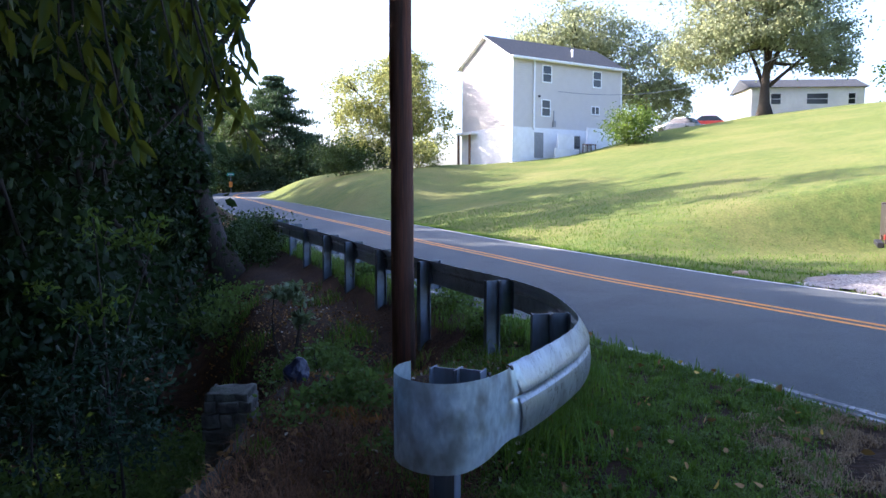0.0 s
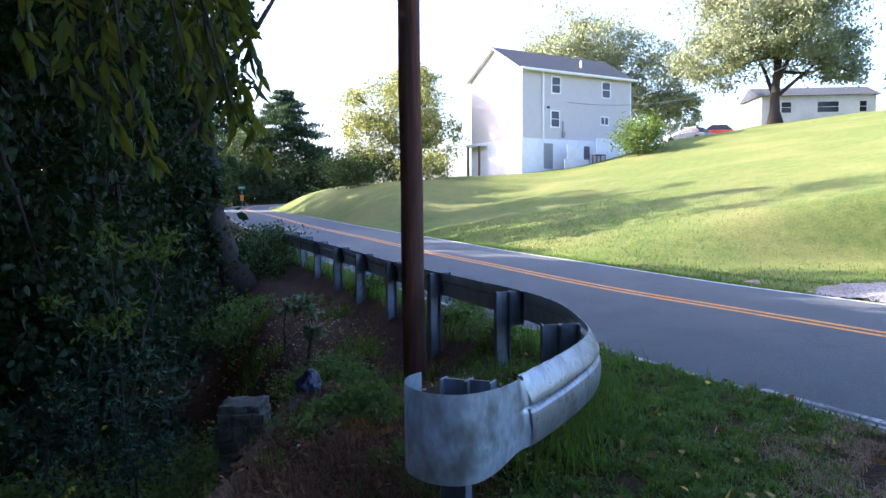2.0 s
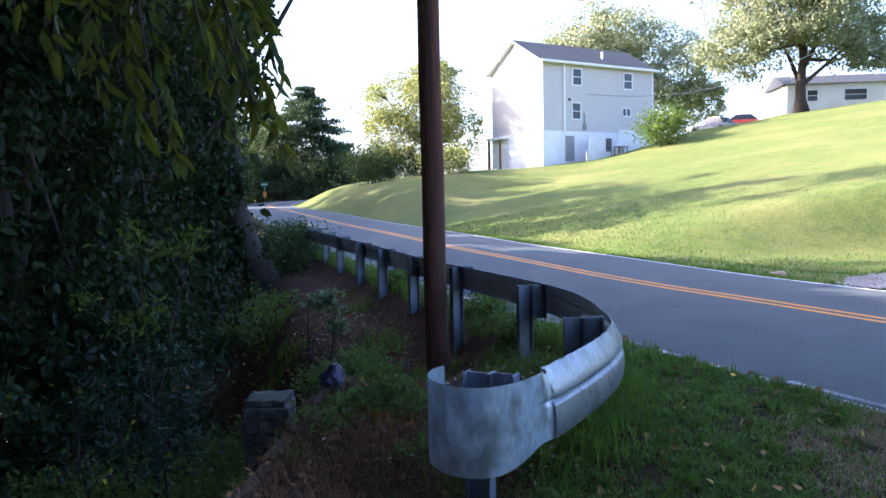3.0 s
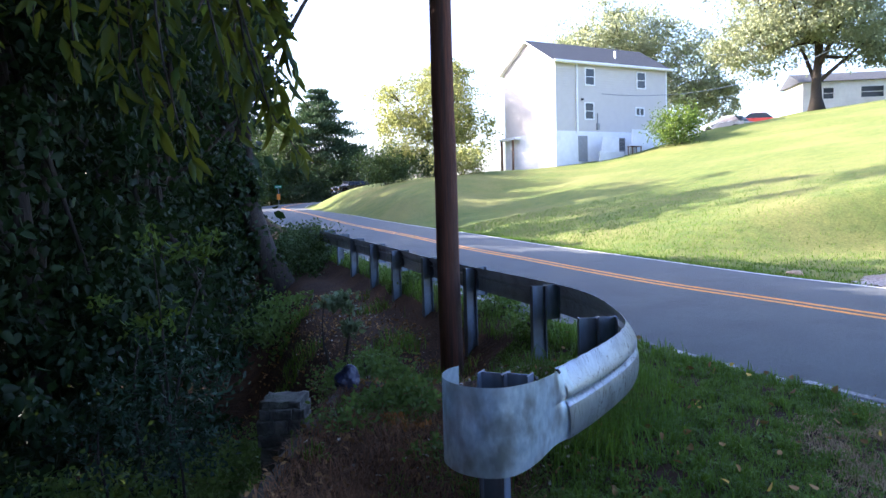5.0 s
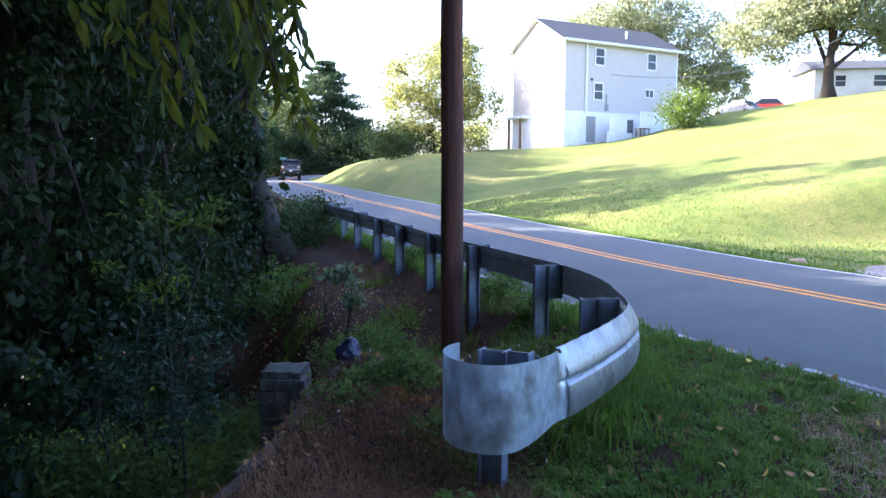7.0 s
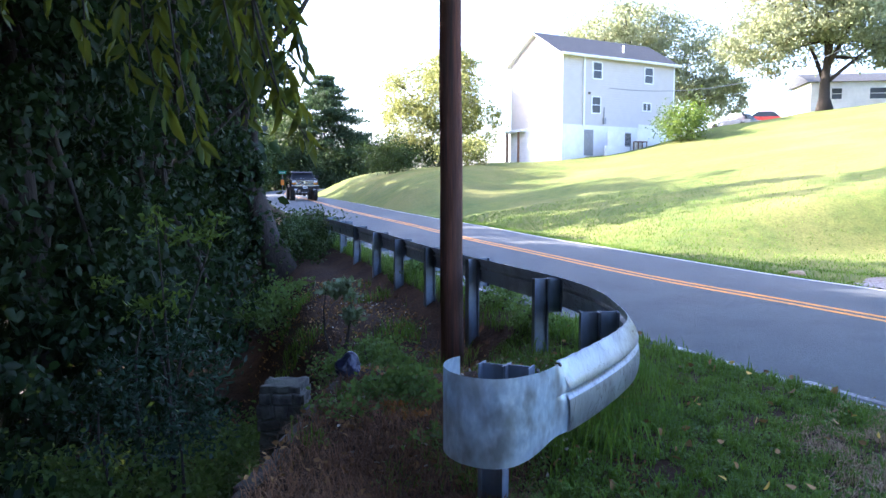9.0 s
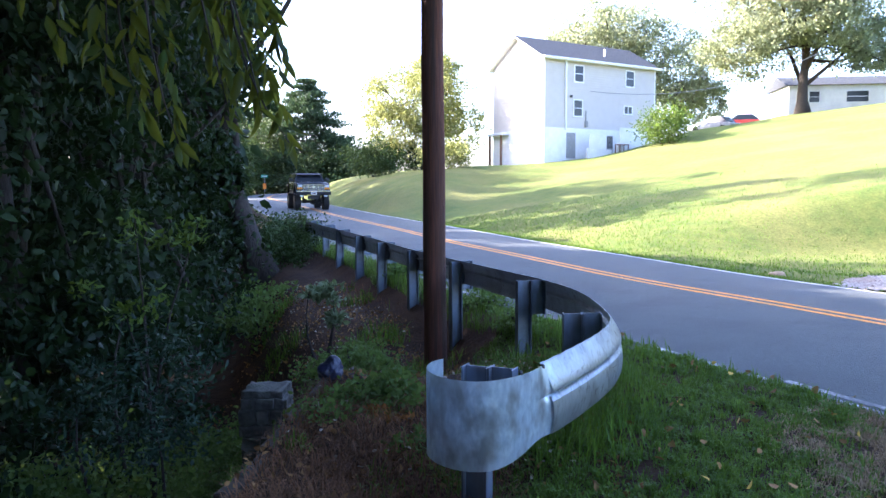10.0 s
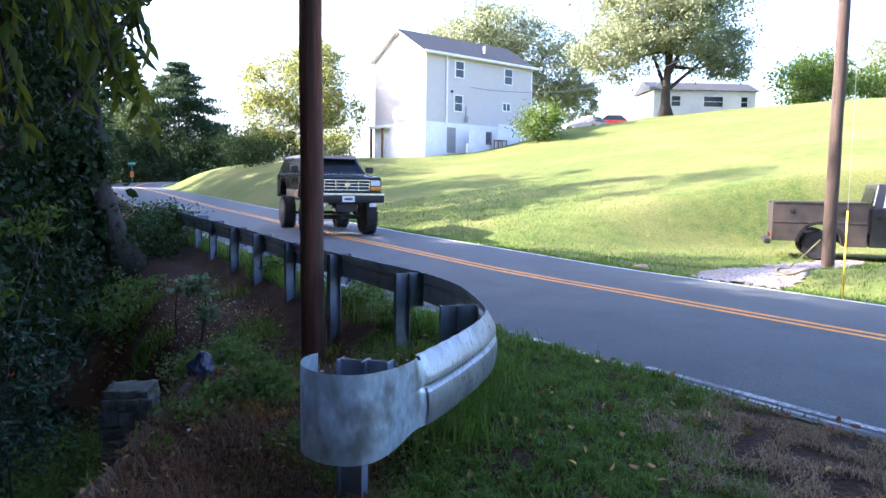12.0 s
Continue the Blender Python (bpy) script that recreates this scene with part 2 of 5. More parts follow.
def land_material():
    """Mown grass on the hill and bare litter-strewn soil under the trees, parted by the ground's own attribute."""
    m = mat("mown_grass_and_soil", (0.074, 0.114, 0.026), (0.140, 0.158, 0.042), scale=2.2, rough=0.9, c3=(0.158, 0.162, 0.052), scale3=0.25, spec=0.12, low=0.3, high=0.7)
    t = m.node_tree
    b = t.nodes["Principled BSDF"]
    grass = b.inputs["Base Color"].links[0].from_socket
    at = t.nodes.new("ShaderNodeAttribute")
    at.attribute_name = "bare"
    co = t.nodes.new("ShaderNodeTexCoord")

    def tex(s, d=5.0):
        n = t.nodes.new("ShaderNodeTexNoise")
        n.inputs["Scale"].default_value, n.inputs["Detail"].default_value = s, d
        t.links.new(co.outputs["Object"], n.inputs["Vector"])
        return n.outputs[0]

    def blend(f, a, c):
        x = t.nodes.new("ShaderNodeMix")
        x.data_type = "RGBA"
        t.links.new(f, x.inputs[0])
        for s, v in ((x.inputs[6], a), (x.inputs[7], c)):
            if isinstance(v, tuple):
                s.default_value = (*v, 1)
            else:
                t.links.new(v, s)
        return x.outputs[2]

    def math_node(op, a, c):
        x = t.nodes.new("ShaderNodeMath")
        x.operation = op
        for s, v in ((x.inputs[0], a), (x.inputs[1], c)):
            if isinstance(v, (int, float)):
                s.default_value = v
            else:
                t.links.new(v, s)
        return x.outputs[0]

    fine = t.nodes.new("ShaderNodeMapRange")
    fine.inputs[1].default_value, fine.inputs[2].default_value = 0.35, 0.65
    t.links.new(tex(30), fine.inputs[0])
    coarse = t.nodes.new("ShaderNodeMapRange")
    coarse.inputs[1].default_value, coarse.inputs[2].default_value = 0.42, 0.62
    t.links.new(tex(2.2), coarse.inputs[0])
    soil = blend(fine.outputs[0], (0.009, 0.006, 0.004), (0.060, 0.032, 0.018))
    soil = blend(coarse.outputs[0], soil, (0.062, 0.036, 0.020))
    edge = math_node("ADD", at.outputs["Fac"], math_node("MULTIPLY", math_node("SUBTRACT", tex(7), 0.5), 0.9))
    mk = t.nodes.new("ShaderNodeMapRange")
    mk.inputs[1].default_value, mk.inputs[2].default_value = 0.35, 0.6
    t.links.new(edge, mk.inputs[0])
    # fine blades: short streaks of light and dark
    streak = t.nodes.new("ShaderNodeMapRange")
    streak.inputs[1].default_value, streak.inputs[2].default_value, streak.inputs[3].default_value, streak.inputs[4].default_value = 0.3, 0.7, 0.76, 1.22
    t.links.new(tex(14, 8.0), streak.inputs[0])
    hs = t.nodes.new("ShaderNodeHueSaturation")
    t.links.new(grass, hs.inputs["Color"])
    t.links.new(streak.outputs[0], hs.inputs["Value"])
    t.links.new(blend(mk.outputs[0], hs.outputs[0], soil), b.inputs["Base Color"])
    bp = t.nodes.new("ShaderNodeBump")
    bp.inputs["Strength"].default_value, bp.inputs["Distance"].default_value = 0.6, 0.04
    t.links.new(math_node("ADD", tex(22, 6.0), math_node("MULTIPLY", tex(4), 1.2)), bp.inputs["Height"])
    t.links.new(bp.outputs[0], b.inputs["Normal"])
    return m


M["land"] = land_material()


# ---- mesh helpers ----
def part(name, bm, material, parent=None, label="", smooth=False):
    """Links a bmesh as one mesh object, under its thing if one is given."""
    me = bpy.data.meshes.new(name)
    bm.to_mesh(me)
    bm.free()
    return mesh_part(name, me, material, parent, label, smooth)


def mesh_part(name, me, material, parent=None, label="", smooth=False):
    if material:
        me.materials.append(material)
    if smooth:
        me.shade_smooth()
    ob = new(name, me)
    if parent:
        ob.parent = parent
    if label:
        tagged(ob, label)
    return ob


def thing(name, label, category, m=None, group="", kind=""):
    ob = new(name)
    tagged(ob, label, category, group, kind)
    if m is not None:
        ob.matrix_basis = m
    return ob


def box(x0, x1, y0, y1, z0, z1, bevel=0.0, bm=None):
    bm = bm or bmesh.new()
    vs = [bm.verts.new((x, y, z)) for z in (z0, z1) for x, y in ((x0, y0), (x1, y0), (x1, y1), (x0, y1))]
    fs = [bm.faces.new([vs[i] for i in f]) for f in ((3, 2, 1, 0), (4, 5, 6, 7), (0, 1, 5, 4), (1, 2, 6, 5), (2, 3, 7, 6), (3, 0, 4, 7))]
    if bevel:
        bmesh.ops.bevel(bm, geom=list({e for f in fs for e in f.edges}), offset=bevel, segments=2, affect="EDGES", profile=0.6)
    return bm


def prism(outline, y0, y1, bevel=0.0):
    """Outline of (x, z), extruded along y."""
    bm = bmesh.new()
    a = [bm.verts.new((x, y0, z)) for x, z in outline]
    b = [bm.verts.new((x, y1, z)) for x, z in outline]
    n = len(a)
    bm.faces.new(a), bm.faces.new(b[::-1])
    for i in range(n):
        bm.faces.new((a[i], b[i], b[(i + 1) % n], a[(i + 1) % n]))
    bmesh.ops.recalc_face_normals(bm, faces=bm.faces)
    if bevel:
        bmesh.ops.bevel(bm, geom=bm.edges[:], offset=bevel, segments=2, affect="EDGES", profile=0.6)
    return bm


def lathe(rings, n=24, axis="z"):
    """Rings of (radius, height) turned about an axis; closed at the ends."""
    bm = bmesh.new()
    rows = []
    for r, h in rings:
        row = []
        for i in range(n):
            a = 2 * math.pi * i / n
            c, s = r * math.cos(a), r * math.sin(a)
            row.append(bm.verts.new({"z": (c, s, h), "y": (c, h, s), "x": (h, c, s)}[axis]))
        rows.append(row)
    for p, q in zip(rows, rows[1:]):
        for i in range(n):
            bm.faces.new((p[i], p[(i + 1) % n], q[(i + 1) % n], q[i]))
    bm.faces.new(rows[0][::-1]), bm.faces.new(rows[-1])
    bmesh.ops.recalc_face_normals(bm, faces=bm.faces)
    return bm


def tube_into(bm, pts, radii, n=6):
    """A tapered tube through the points, added to bm."""
    rows = []
    for i, p in enumerate(pts):
        d = (Vector(pts[min(i + 1, len(pts) - 1)]) - Vector(pts[max(i - 1, 0)])).normalized()
        u = d.orthogonal().normalized() if i == 0 else (u - d * u.dot(d)).normalized()
        w = d.cross(u)
        rows.append([bm.verts.new(Vector(p) + radii[i] * (math.cos(2 * math.pi * k / n) * u + math.sin(2 * math.pi * k / n) * w)) for k in range(n)])
    for a, b in zip(rows, rows[1:]):
        for k in range(n):
            bm.faces.new((a[k], a[(k + 1) % n], b[(k + 1) % n], b[k]))
    bm.faces.new(rows[0][::-1]), bm.faces.new(rows[-1])
    return bm


def tube(pts, radii, n=8):
    if not hasattr(radii, "__len__"):
        radii = [radii] * len(pts)
    return tube_into(bmesh.new(), pts, radii, n)


def smooth_line(pts, step=0.25):
    """Catmull-Rom through the points, cut into steps."""
    P = [np.array(p, float) for p in pts]
    P = [2 * P[0] - P[1], *P, 2 * P[-1] - P[-2]]
    out = []
    for i in range(1, len(P) - 2):
        a, b, c, d = P[i - 1:i + 3]
        n = max(2, int(np.linalg.norm(c - b) / step))
        for k in range(n):
            t = k / n
            out.append(0.5 * (2 * b + (c - a) * t + (2 * a - 5 * b + 4 * c - d) * t ** 2 + (3 * b - a - 3 * c + d) * t ** 3))
    out.append(P[-2])
    return np.array(out)


def smoothstep(a, b, x):
    t = np.clip((np.asarray(x, float) - a) / (b - a), 0, 1)
    return t * t * (3 - 2 * t)


def leaves_mesh(name, pos, size, rng, droop=0.3, slim=0.3, direction=None):
    """One mesh of many small folded leaves at the places given."""
    n = len(pos)
    size = np.broadcast_to(np.asarray(size, float), (n,)) * rng.uniform(0.65, 1.25, n)
    d = rng.normal(size=(n, 3)) if direction is None else direction + 0.45 * rng.normal(size=(n, 3))
    d[:, 2] -= droop
    d /= np.linalg.norm(d, axis=1)[:, None]
    s = np.cross(d, rng.normal(size=(n, 3)))
    s /= np.linalg.norm(s, axis=1)[:, None] + 1e-9
    up = np.cross(s, d)
    L = size[:, None]
    low, high = pos + d * L * 0.25, pos + d * L * 0.62
    fold = up * L * 0.09
    v = np.stack([pos, low + s * L * slim * 0.85 + fold, high + s * L * slim * 0.75 + fold * 0.6, pos + d * L - up * L * 0.10, high - s * L * slim * 0.75 + fold * 0.6, low - s * L * slim * 0.85 + fold], 1)
    me = bpy.data.meshes.new(name)
    me.vertices.add(6 * n)
    me.vertices.foreach_set("co", v.reshape(-1).astype(np.float32))
    base = np.arange(n)[:, None] * 6
    idx = (base + np.array([0, 1, 2, 3, 0, 3, 4, 5])).reshape(-1)
    me.loops.add(8 * n)
    me.loops.foreach_set("vertex_index", idx.astype(np.int32))
    me.polygons.add(2 * n)
    me.polygons.foreach_set("loop_start", (np.arange(2 * n) * 4).astype(np.int32))
    me.update(calc_edges=True)
    return me


# ---- the lie of the land ----
def road_z(y):
    """Height of the road: a slow climb, steeper round the bend."""
    n = np.minimum(y, 44)
    return 0.012 * n + 0.0001 * n * n - 0.02 + 0.0166 * np.maximum(y - 44, 0) + 0.05 * np.maximum(y - 77, 0)


CENTRE = smooth_line([(30, -34), (18.5, -14), (11.2, -2.4), (8.1, 2.4), (5.6, 6.81), (4.01, 9.76), (2.61, 12.36), (0.86, 16.5), (-0.77, 20.28), (-2.67, 25.3), (-6.26, 34.1),
                      (-9.41, 42.3), (-15.0, 57.5), (-18.3, 66), (-20.9, 73), (-22.5, 78.3), (-22.2, 82.6), (-19.6, 85.8), (-14, 88.4), (-6, 90.6), (4, 92.5), (14, 94.5), (26, 97)], 0.5)
TAN = np.gradient(CENTRE, axis=0)
TAN /= np.linalg.norm(TAN, axis=1)[:, None]
RIGHT = np.stack([TAN[:, 1], -TAN[:, 0]], 1)
BEND = int(np.argmin(np.hypot(CENTRE[:, 0] + 22.5, CENTRE[:, 1] - 79)))
NEAR_W, FAR_W = 3.26, 2.55


def land(x, y):
    """Height of the ground and signed distance from the road's centre line."""
    x, y = np.atleast_1d(np.asarray(x, float)), np.atleast_1d(np.asarray(y, float))
    z, off = np.empty_like(x), np.empty_like(x)
    for i in range(0, len(x), 4000):
        px, py = x[i:i + 4000], y[i:i + 4000]
        dx, dy = px[:, None] - CENTRE[:, 0], py[:, None] - CENTRE[:, 1]
        d2 = dx * dx + dy * dy + 1e6 * ((px > -15)[:, None] & (np.arange(len(CENTRE)) > BEND))
        k = np.argmin(d2, axis=1)
        r = np.arange(len(px))
        dist = np.hypot(dx[r, k], dy[r, k])
        o = np.where(dx[r, k] * RIGHT[k, 0] + dy[r, k] * RIGHT[k, 1] > 0, dist, -dist)
        rz = road_z(np.clip(CENTRE[k, 1], -12, 118))
        s = np.maximum(o - FAR_W, 0)
        bank = 2.6 * (1 - np.exp(-s / 3.0)) + 0.032 * s - 0.08 * np.exp(-((s - 0.9) / 0.6) ** 2)
        hill = 0.19 * np.maximum(s - 1.2, 0) - 0.10 * np.exp(-((s - 1.0) / 0.7) ** 2)
        hill = np.where(hill > 7.6, 7.6 + 2.6 * (1 - np.exp(-(hill - 7.6) / 2.6)), hill)
        bank *= 1 - 0.85 * smoothstep(67, 82, CENTRE[k, 1])
        w = smoothstep(36, 51, py - np.where(px > 0, 1.2, 2.0) * px)
        fz = rz + bank * w + hill * (1 - w)
        fz += 0.05 * smoothstep(1, 6, s) * (np.sin(px * 0.55 + 1) * np.sin(py * 0.41) + 0.6 * np.sin(px * 0.21 + py * 0.3))
        fz += 0.75 * np.exp(-((px - 16) ** 2 + (py - 61) ** 2) / 70)
        # drive beside the second pole
        dr = smoothstep(7.0, 3.8, np.hypot((px - 12.5) / 1.6, (py - 16.2) / 0.8)) * smoothstep(0.2, 2.5, s)
        fz = fz * (1 - dr) + 0.0 * dr
        q = np.maximum(-o - NEAR_W, 0)
        wall_x = -1.42 + 0.045 * np.clip(py - 2, 0, 4.8) - 0.36 * np.maximum(py - 6.8, 0)
        steep = 0.30 + 0.9 * smoothstep(6.6, 8.0, py)
        nz = rz + 0.004 - (0.34 * smoothstep(0.35, 1.1, q) + 0.38 * smoothstep(1.4, 2.8, q)) * smoothstep(6.0, 8.5, py)
        nz -= 0.22 * np.exp(-(px ** 2 + (py - 3.85) ** 2) / 0.4)
        nz -= 1.5 * smoothstep(0.0, 1.0, (wall_x - px) / steep) * smoothstep(24, 17, py) * smoothstep(-3, 0, py)
        nz += 3.0 * smoothstep(4.0, 14.0, wall_x - px)
        nz -= 0.36 * np.exp(-((px + 0.60) ** 2 / 0.55 + (py - 8.3) ** 2 / 2.6))
        nz += 0.035 * np.sin(px * 2.3) * np.sin(py * 1.9 + 1) * smoothstep(0.6, 1.6, q)
        z[i:i + 4000] = np.where(o > FAR_W - 0.02, fz, np.where(o < -NEAR_W + 0.02, nz, rz - 0.035))
        off[i:i + 4000] = o
    return z, off


def ground_z(x, y):
    return float(land(x, y)[0][0])


def spaced(fine0, fine1, step, lo, hi, grow=1.12):
    mid = list(np.arange(fine0, fine1 + 1e-6, step))
    a, s = [], step
    while (a[-1] if a else fine0) > lo:
        s *= grow
        a.append((a[-1] if a else fine0) - s)
    b, s = [], step
    while (b[-1] if b else fine1) < hi:
        s = s * grow
        b.append((b[-1] if b else fine1) + s)
    return np.array(a[::-1] + mid + b)


def build_ground():
    xs = spaced(-8, 14, 0.22, -900, 900, 1.06)
    ys = spaced(1, 26, 0.22, -400, 1500, 1.035)
    X, Y = np.meshgrid(xs, ys)
    Z, off = land(X.ravel(), Y.ravel())
    nx, ny = len(xs), len(ys)
    me = bpy.data.meshes.new("ground")
    me.vertices.add(nx * ny)
    me.vertices.foreach_set("co", np.stack([X.ravel(), Y.ravel(), Z], 1).reshape(-1).astype(np.float32))
    i, j = np.meshgrid(np.arange(nx - 1), np.arange(ny - 1))
    a = (j * nx + i).ravel()
    quads = np.stack([a, a + 1, a + nx + 1, a + nx], 1)
    me.loops.add(quads.size)
    me.loops.foreach_set("vertex_index", quads.reshape(-1).astype(np.int32))
    me.polygons.add(len(quads))
    me.polygons.foreach_set("loop_start", (np.arange(len(quads)) * 4).astype(np.int32))
    me.update(calc_edges=True)
    vx, vy = X.ravel(), Y.ravel()
    behind = smoothstep(NEAR_W + 0.45, NEAR_W + 0.95, -off) * np.maximum(smoothstep(0.35, -0.25, vx), smoothstep(6.4, 7.6, vy))
    puddle = smoothstep(1.0, 0.45, np.hypot((vx - 2.85) / 0.85, (vy - 3.8) / 1.25))
    # dark soil under the verge grass stands in for shade between blades
    verge = 0.9 * smoothstep(NEAR_W + 0.02, NEAR_W + 0.25, -off)
    soil = np.where(off < -NEAR_W, np.maximum(np.maximum(behind, puddle), verge), 0.0)
    at = me.attributes.new("bare", "FLOAT", "POINT")
    at.data.foreach_set("value", soil.astype(np.float32))
    me.materials.append(M["land"])
    me.shade_smooth()
    ob = new("ground", me)
    tagged(ob, "mown green lawn hillside and bare brown woodland soil", "ground", kind="structure")
    return ob


def ribbon(name, o0, o1, lift, material, wob=0.0, ncross=2, step=1, crown=True, i0=0, i1=None):
    """A strip along the road between two offsets."""
    rng = np.random.default_rng(5)
    C, R = CENTRE[i0:i1:step], RIGHT[i0:i1:step]
    n = len(C)
    w0 = np.convolve(rng.normal(size=n + 8), np.ones(3) / 3, "same")[:n] * wob
    verts, faces = [], []
    for i in range(n):
        for k in range(ncross):
            o = o0 + (o1 - o0) * k / (ncross - 1)
            if k == 0:
                o += w0[i]
            if k == ncross - 1:
                o += w0[(i * 7) % n]
            p = C[i] + R[i] * o
            z = road_z(min(max(C[i][1], -12), 118)) + (0.045 * (1 - (o / 3.1) ** 2) if crown else 0) + lift
            verts.append((p[0], p[1], z))
    for i in range(n - 1):
        for k in range(ncross - 1):
            a = i * ncross + k
            faces.append((a, a + 1, a + ncross + 1, a + ncross))
    me = bpy.data.meshes.new(name)
    me.from_pydata(verts, [], faces)
    return mesh_part(name, me, material, smooth=True)


NEARBY = int(np.argmin(np.hypot(CENTRE[:, 0] - 5.2, CENTRE[:, 1] - 7.5)))


def build_road():
    r = ribbon("road", -NEAR_W, FAR_W, 0.0, M["asphalt"], 0.035, 13)
    tagged(r, "worn grey asphalt two-lane road", "road", kind="structure")
    for o in (-0.16, 0.06):
        tagged(ribbon("centre_line", o, o + 0.10, 0.004, M["yellow"]), "faded yellow double centre line on asphalt", "road marking", kind="structure")
    tagged(ribbon("edge_line", FAR_W - 0.17, FAR_W - 0.07, 0.004, M["white"]), "worn white edge line on asphalt", "road marking", kind="structure")
    tagged(ribbon("edge_line", -NEAR_W + 0.05, -NEAR_W + 0.13, 0.004, M["white_worn"], i0=NEARBY), "worn white edge line on crumbling asphalt", "road marking", kind="structure")
    tagged(ribbon("edge_line", -NEAR_W + 0.16, -NEAR_W + 0.23, 0.004, M["white_half"], 0.006, i1=NEARBY + 1), "white edge line on asphalt", "road marking", kind="structure")
    tagged(ribbon("old_edge_line", -NEAR_W + 0.06, -NEAR_W + 0.10, 0.004, M["white_worn"], 0.006, i1=NEARBY + 1), "old worn white edge line on asphalt", "road marking", kind="structure")


build_ground()
build_road()


# ---- guardrail ----
RAIL = smooth_line([(-5.9, 22.3), (-4.6, 19.1), (-3.15, 15.75), (-1.86, 12.83), (-1.07, 10.9), (-0.36, 9.39), (0.04, 8.65), (0.40, 8.0), (0.69, 7.48), (0.91, 6.9), (1.01, 6.37),
                    (1.04, 5.78), (1.03, 5.40), (0.95, 5.08), (0.80, 4.72), (0.57, 4.28), (0.36, 3.92), (0.22, 3.70), (0.12, 3.60), (0.03, 3.55), (-0.08, 3.57), (-0.175, 3.66), (-0.22, 3.79), (-0.195, 3.92), (-0.13, 3.98)], 0.02)


def even(line, step):
    """The line cut into equal steps, its small kinks rounded off."""
    for k in range(3):
        line = np.concatenate([line[:1], (line[:-2] + 2 * line[1:-1] + line[2:]) / 4, line[-1:]])
    d = np.concatenate([[0], np.cumsum(np.linalg.norm(np.diff(line, axis=0), axis=1))])
    q = np.arange(0, d[-1], step)
    return np.stack([np.interp(q, d, line[:, 0]), np.interp(q, d, line[:, 1])], 1)


RAIL = even(RAIL, 0.04)


def rail_top(y):
    return float(np.interp(y, [4, 5.2, 7.2, 9, 11, 15.5, 22], [0.69, 0.695, 0.735, 0.785, 0.82, 0.89, 0.98]))


W_PROFILE = [(0.0, 0.0), (0.010, 0.004), (0.046, 0.052), (0.074, 0.098), (0.084, 0.120), (0.085, 0.138), (0.072, 0.151), (0.054, 0.159), (0.053, 0.164), (0.070, 0.172),
             (0.087, 0.188), (0.093, 0.215), (0.096, 0.260), (0.094, 0.305), (0.087, 0.338), (0.076, 0.360)]


def beam_depth(y):
    return float(np.interp(y, [3.5, 4.2, 5.2, 6.5, 9.0], [1.08, 1.12, 1.12, 0.94, 0.84]))


def sweep(line, flat, deep, name, material, parent, label, lift=0.0, inner=True):
    """The beam's section carried along the line; flat(i) from 0, corrugated, to 1, opened out flat; deep(i) from 0 to 1, the full depth of the end."""
    t = np.gradient(line, axis=0)
    t /= np.linalg.norm(t, axis=1)[:, None]
    nrm = np.stack([-t[:, 1], t[:, 0]], 1)
    bm = bmesh.new()
    rng = np.random.default_rng(3)
    rows = []
    for i, p in enumerate(line):
        f, g = flat(i), deep(i)
        ztop = rail_top(p[1]) + lift * 0.2
        row = []
        for o, h in W_PROFILE:
            depth = (o + lift) * (1 - f) + f * (0.045 + lift)
            hh = h * (beam_depth(p[1]) * (1 - g) + 1.31 * g) - (0.0022 * math.sin(i * 1.4) * (1 - f) if h == 0 else 0)
            q = p + nrm[i] * depth
            row.append(bm.verts.new((q[0], q[1], ztop - hh)))
        rows.append(row)
    for a, b in zip(rows, rows[1:]):
        for k in range(len(a) - 1):
            bm.faces.new((a[k], b[k], b[k + 1], a[k + 1]))
    bmesh.ops.solidify(bm, geom=bm.faces[:], thickness=0.004)
    bmesh.ops.recalc_face_normals(bm, faces=bm.faces[:])
    bm.normal_update()
    # inner faces take the darker steel: shade and grime in the colour
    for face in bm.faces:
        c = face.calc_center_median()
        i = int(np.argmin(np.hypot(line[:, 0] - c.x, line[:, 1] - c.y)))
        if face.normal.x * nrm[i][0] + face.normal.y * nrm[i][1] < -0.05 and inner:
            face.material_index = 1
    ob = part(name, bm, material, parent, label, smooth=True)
    ob.data.materials.append(M["inner_shade"])
    ob.data.set_sharp_from_angle(angle=radians(28))
    return ob


def i_beam(h, depth, width, z0, bm=None, x0=0.0, t=0.009):
    bm = bm or bmesh.new()
    box(x0, x0 + t, -width / 2, width / 2, z0, h, bm=bm)
    box(x0 + depth - t, x0 + depth, -width / 2, width / 2, z0, h, bm=bm)
    box(x0 + t, x0 + depth - t, -t / 2, t / 2, z0, h - 0.001, bm=bm)
    return bm


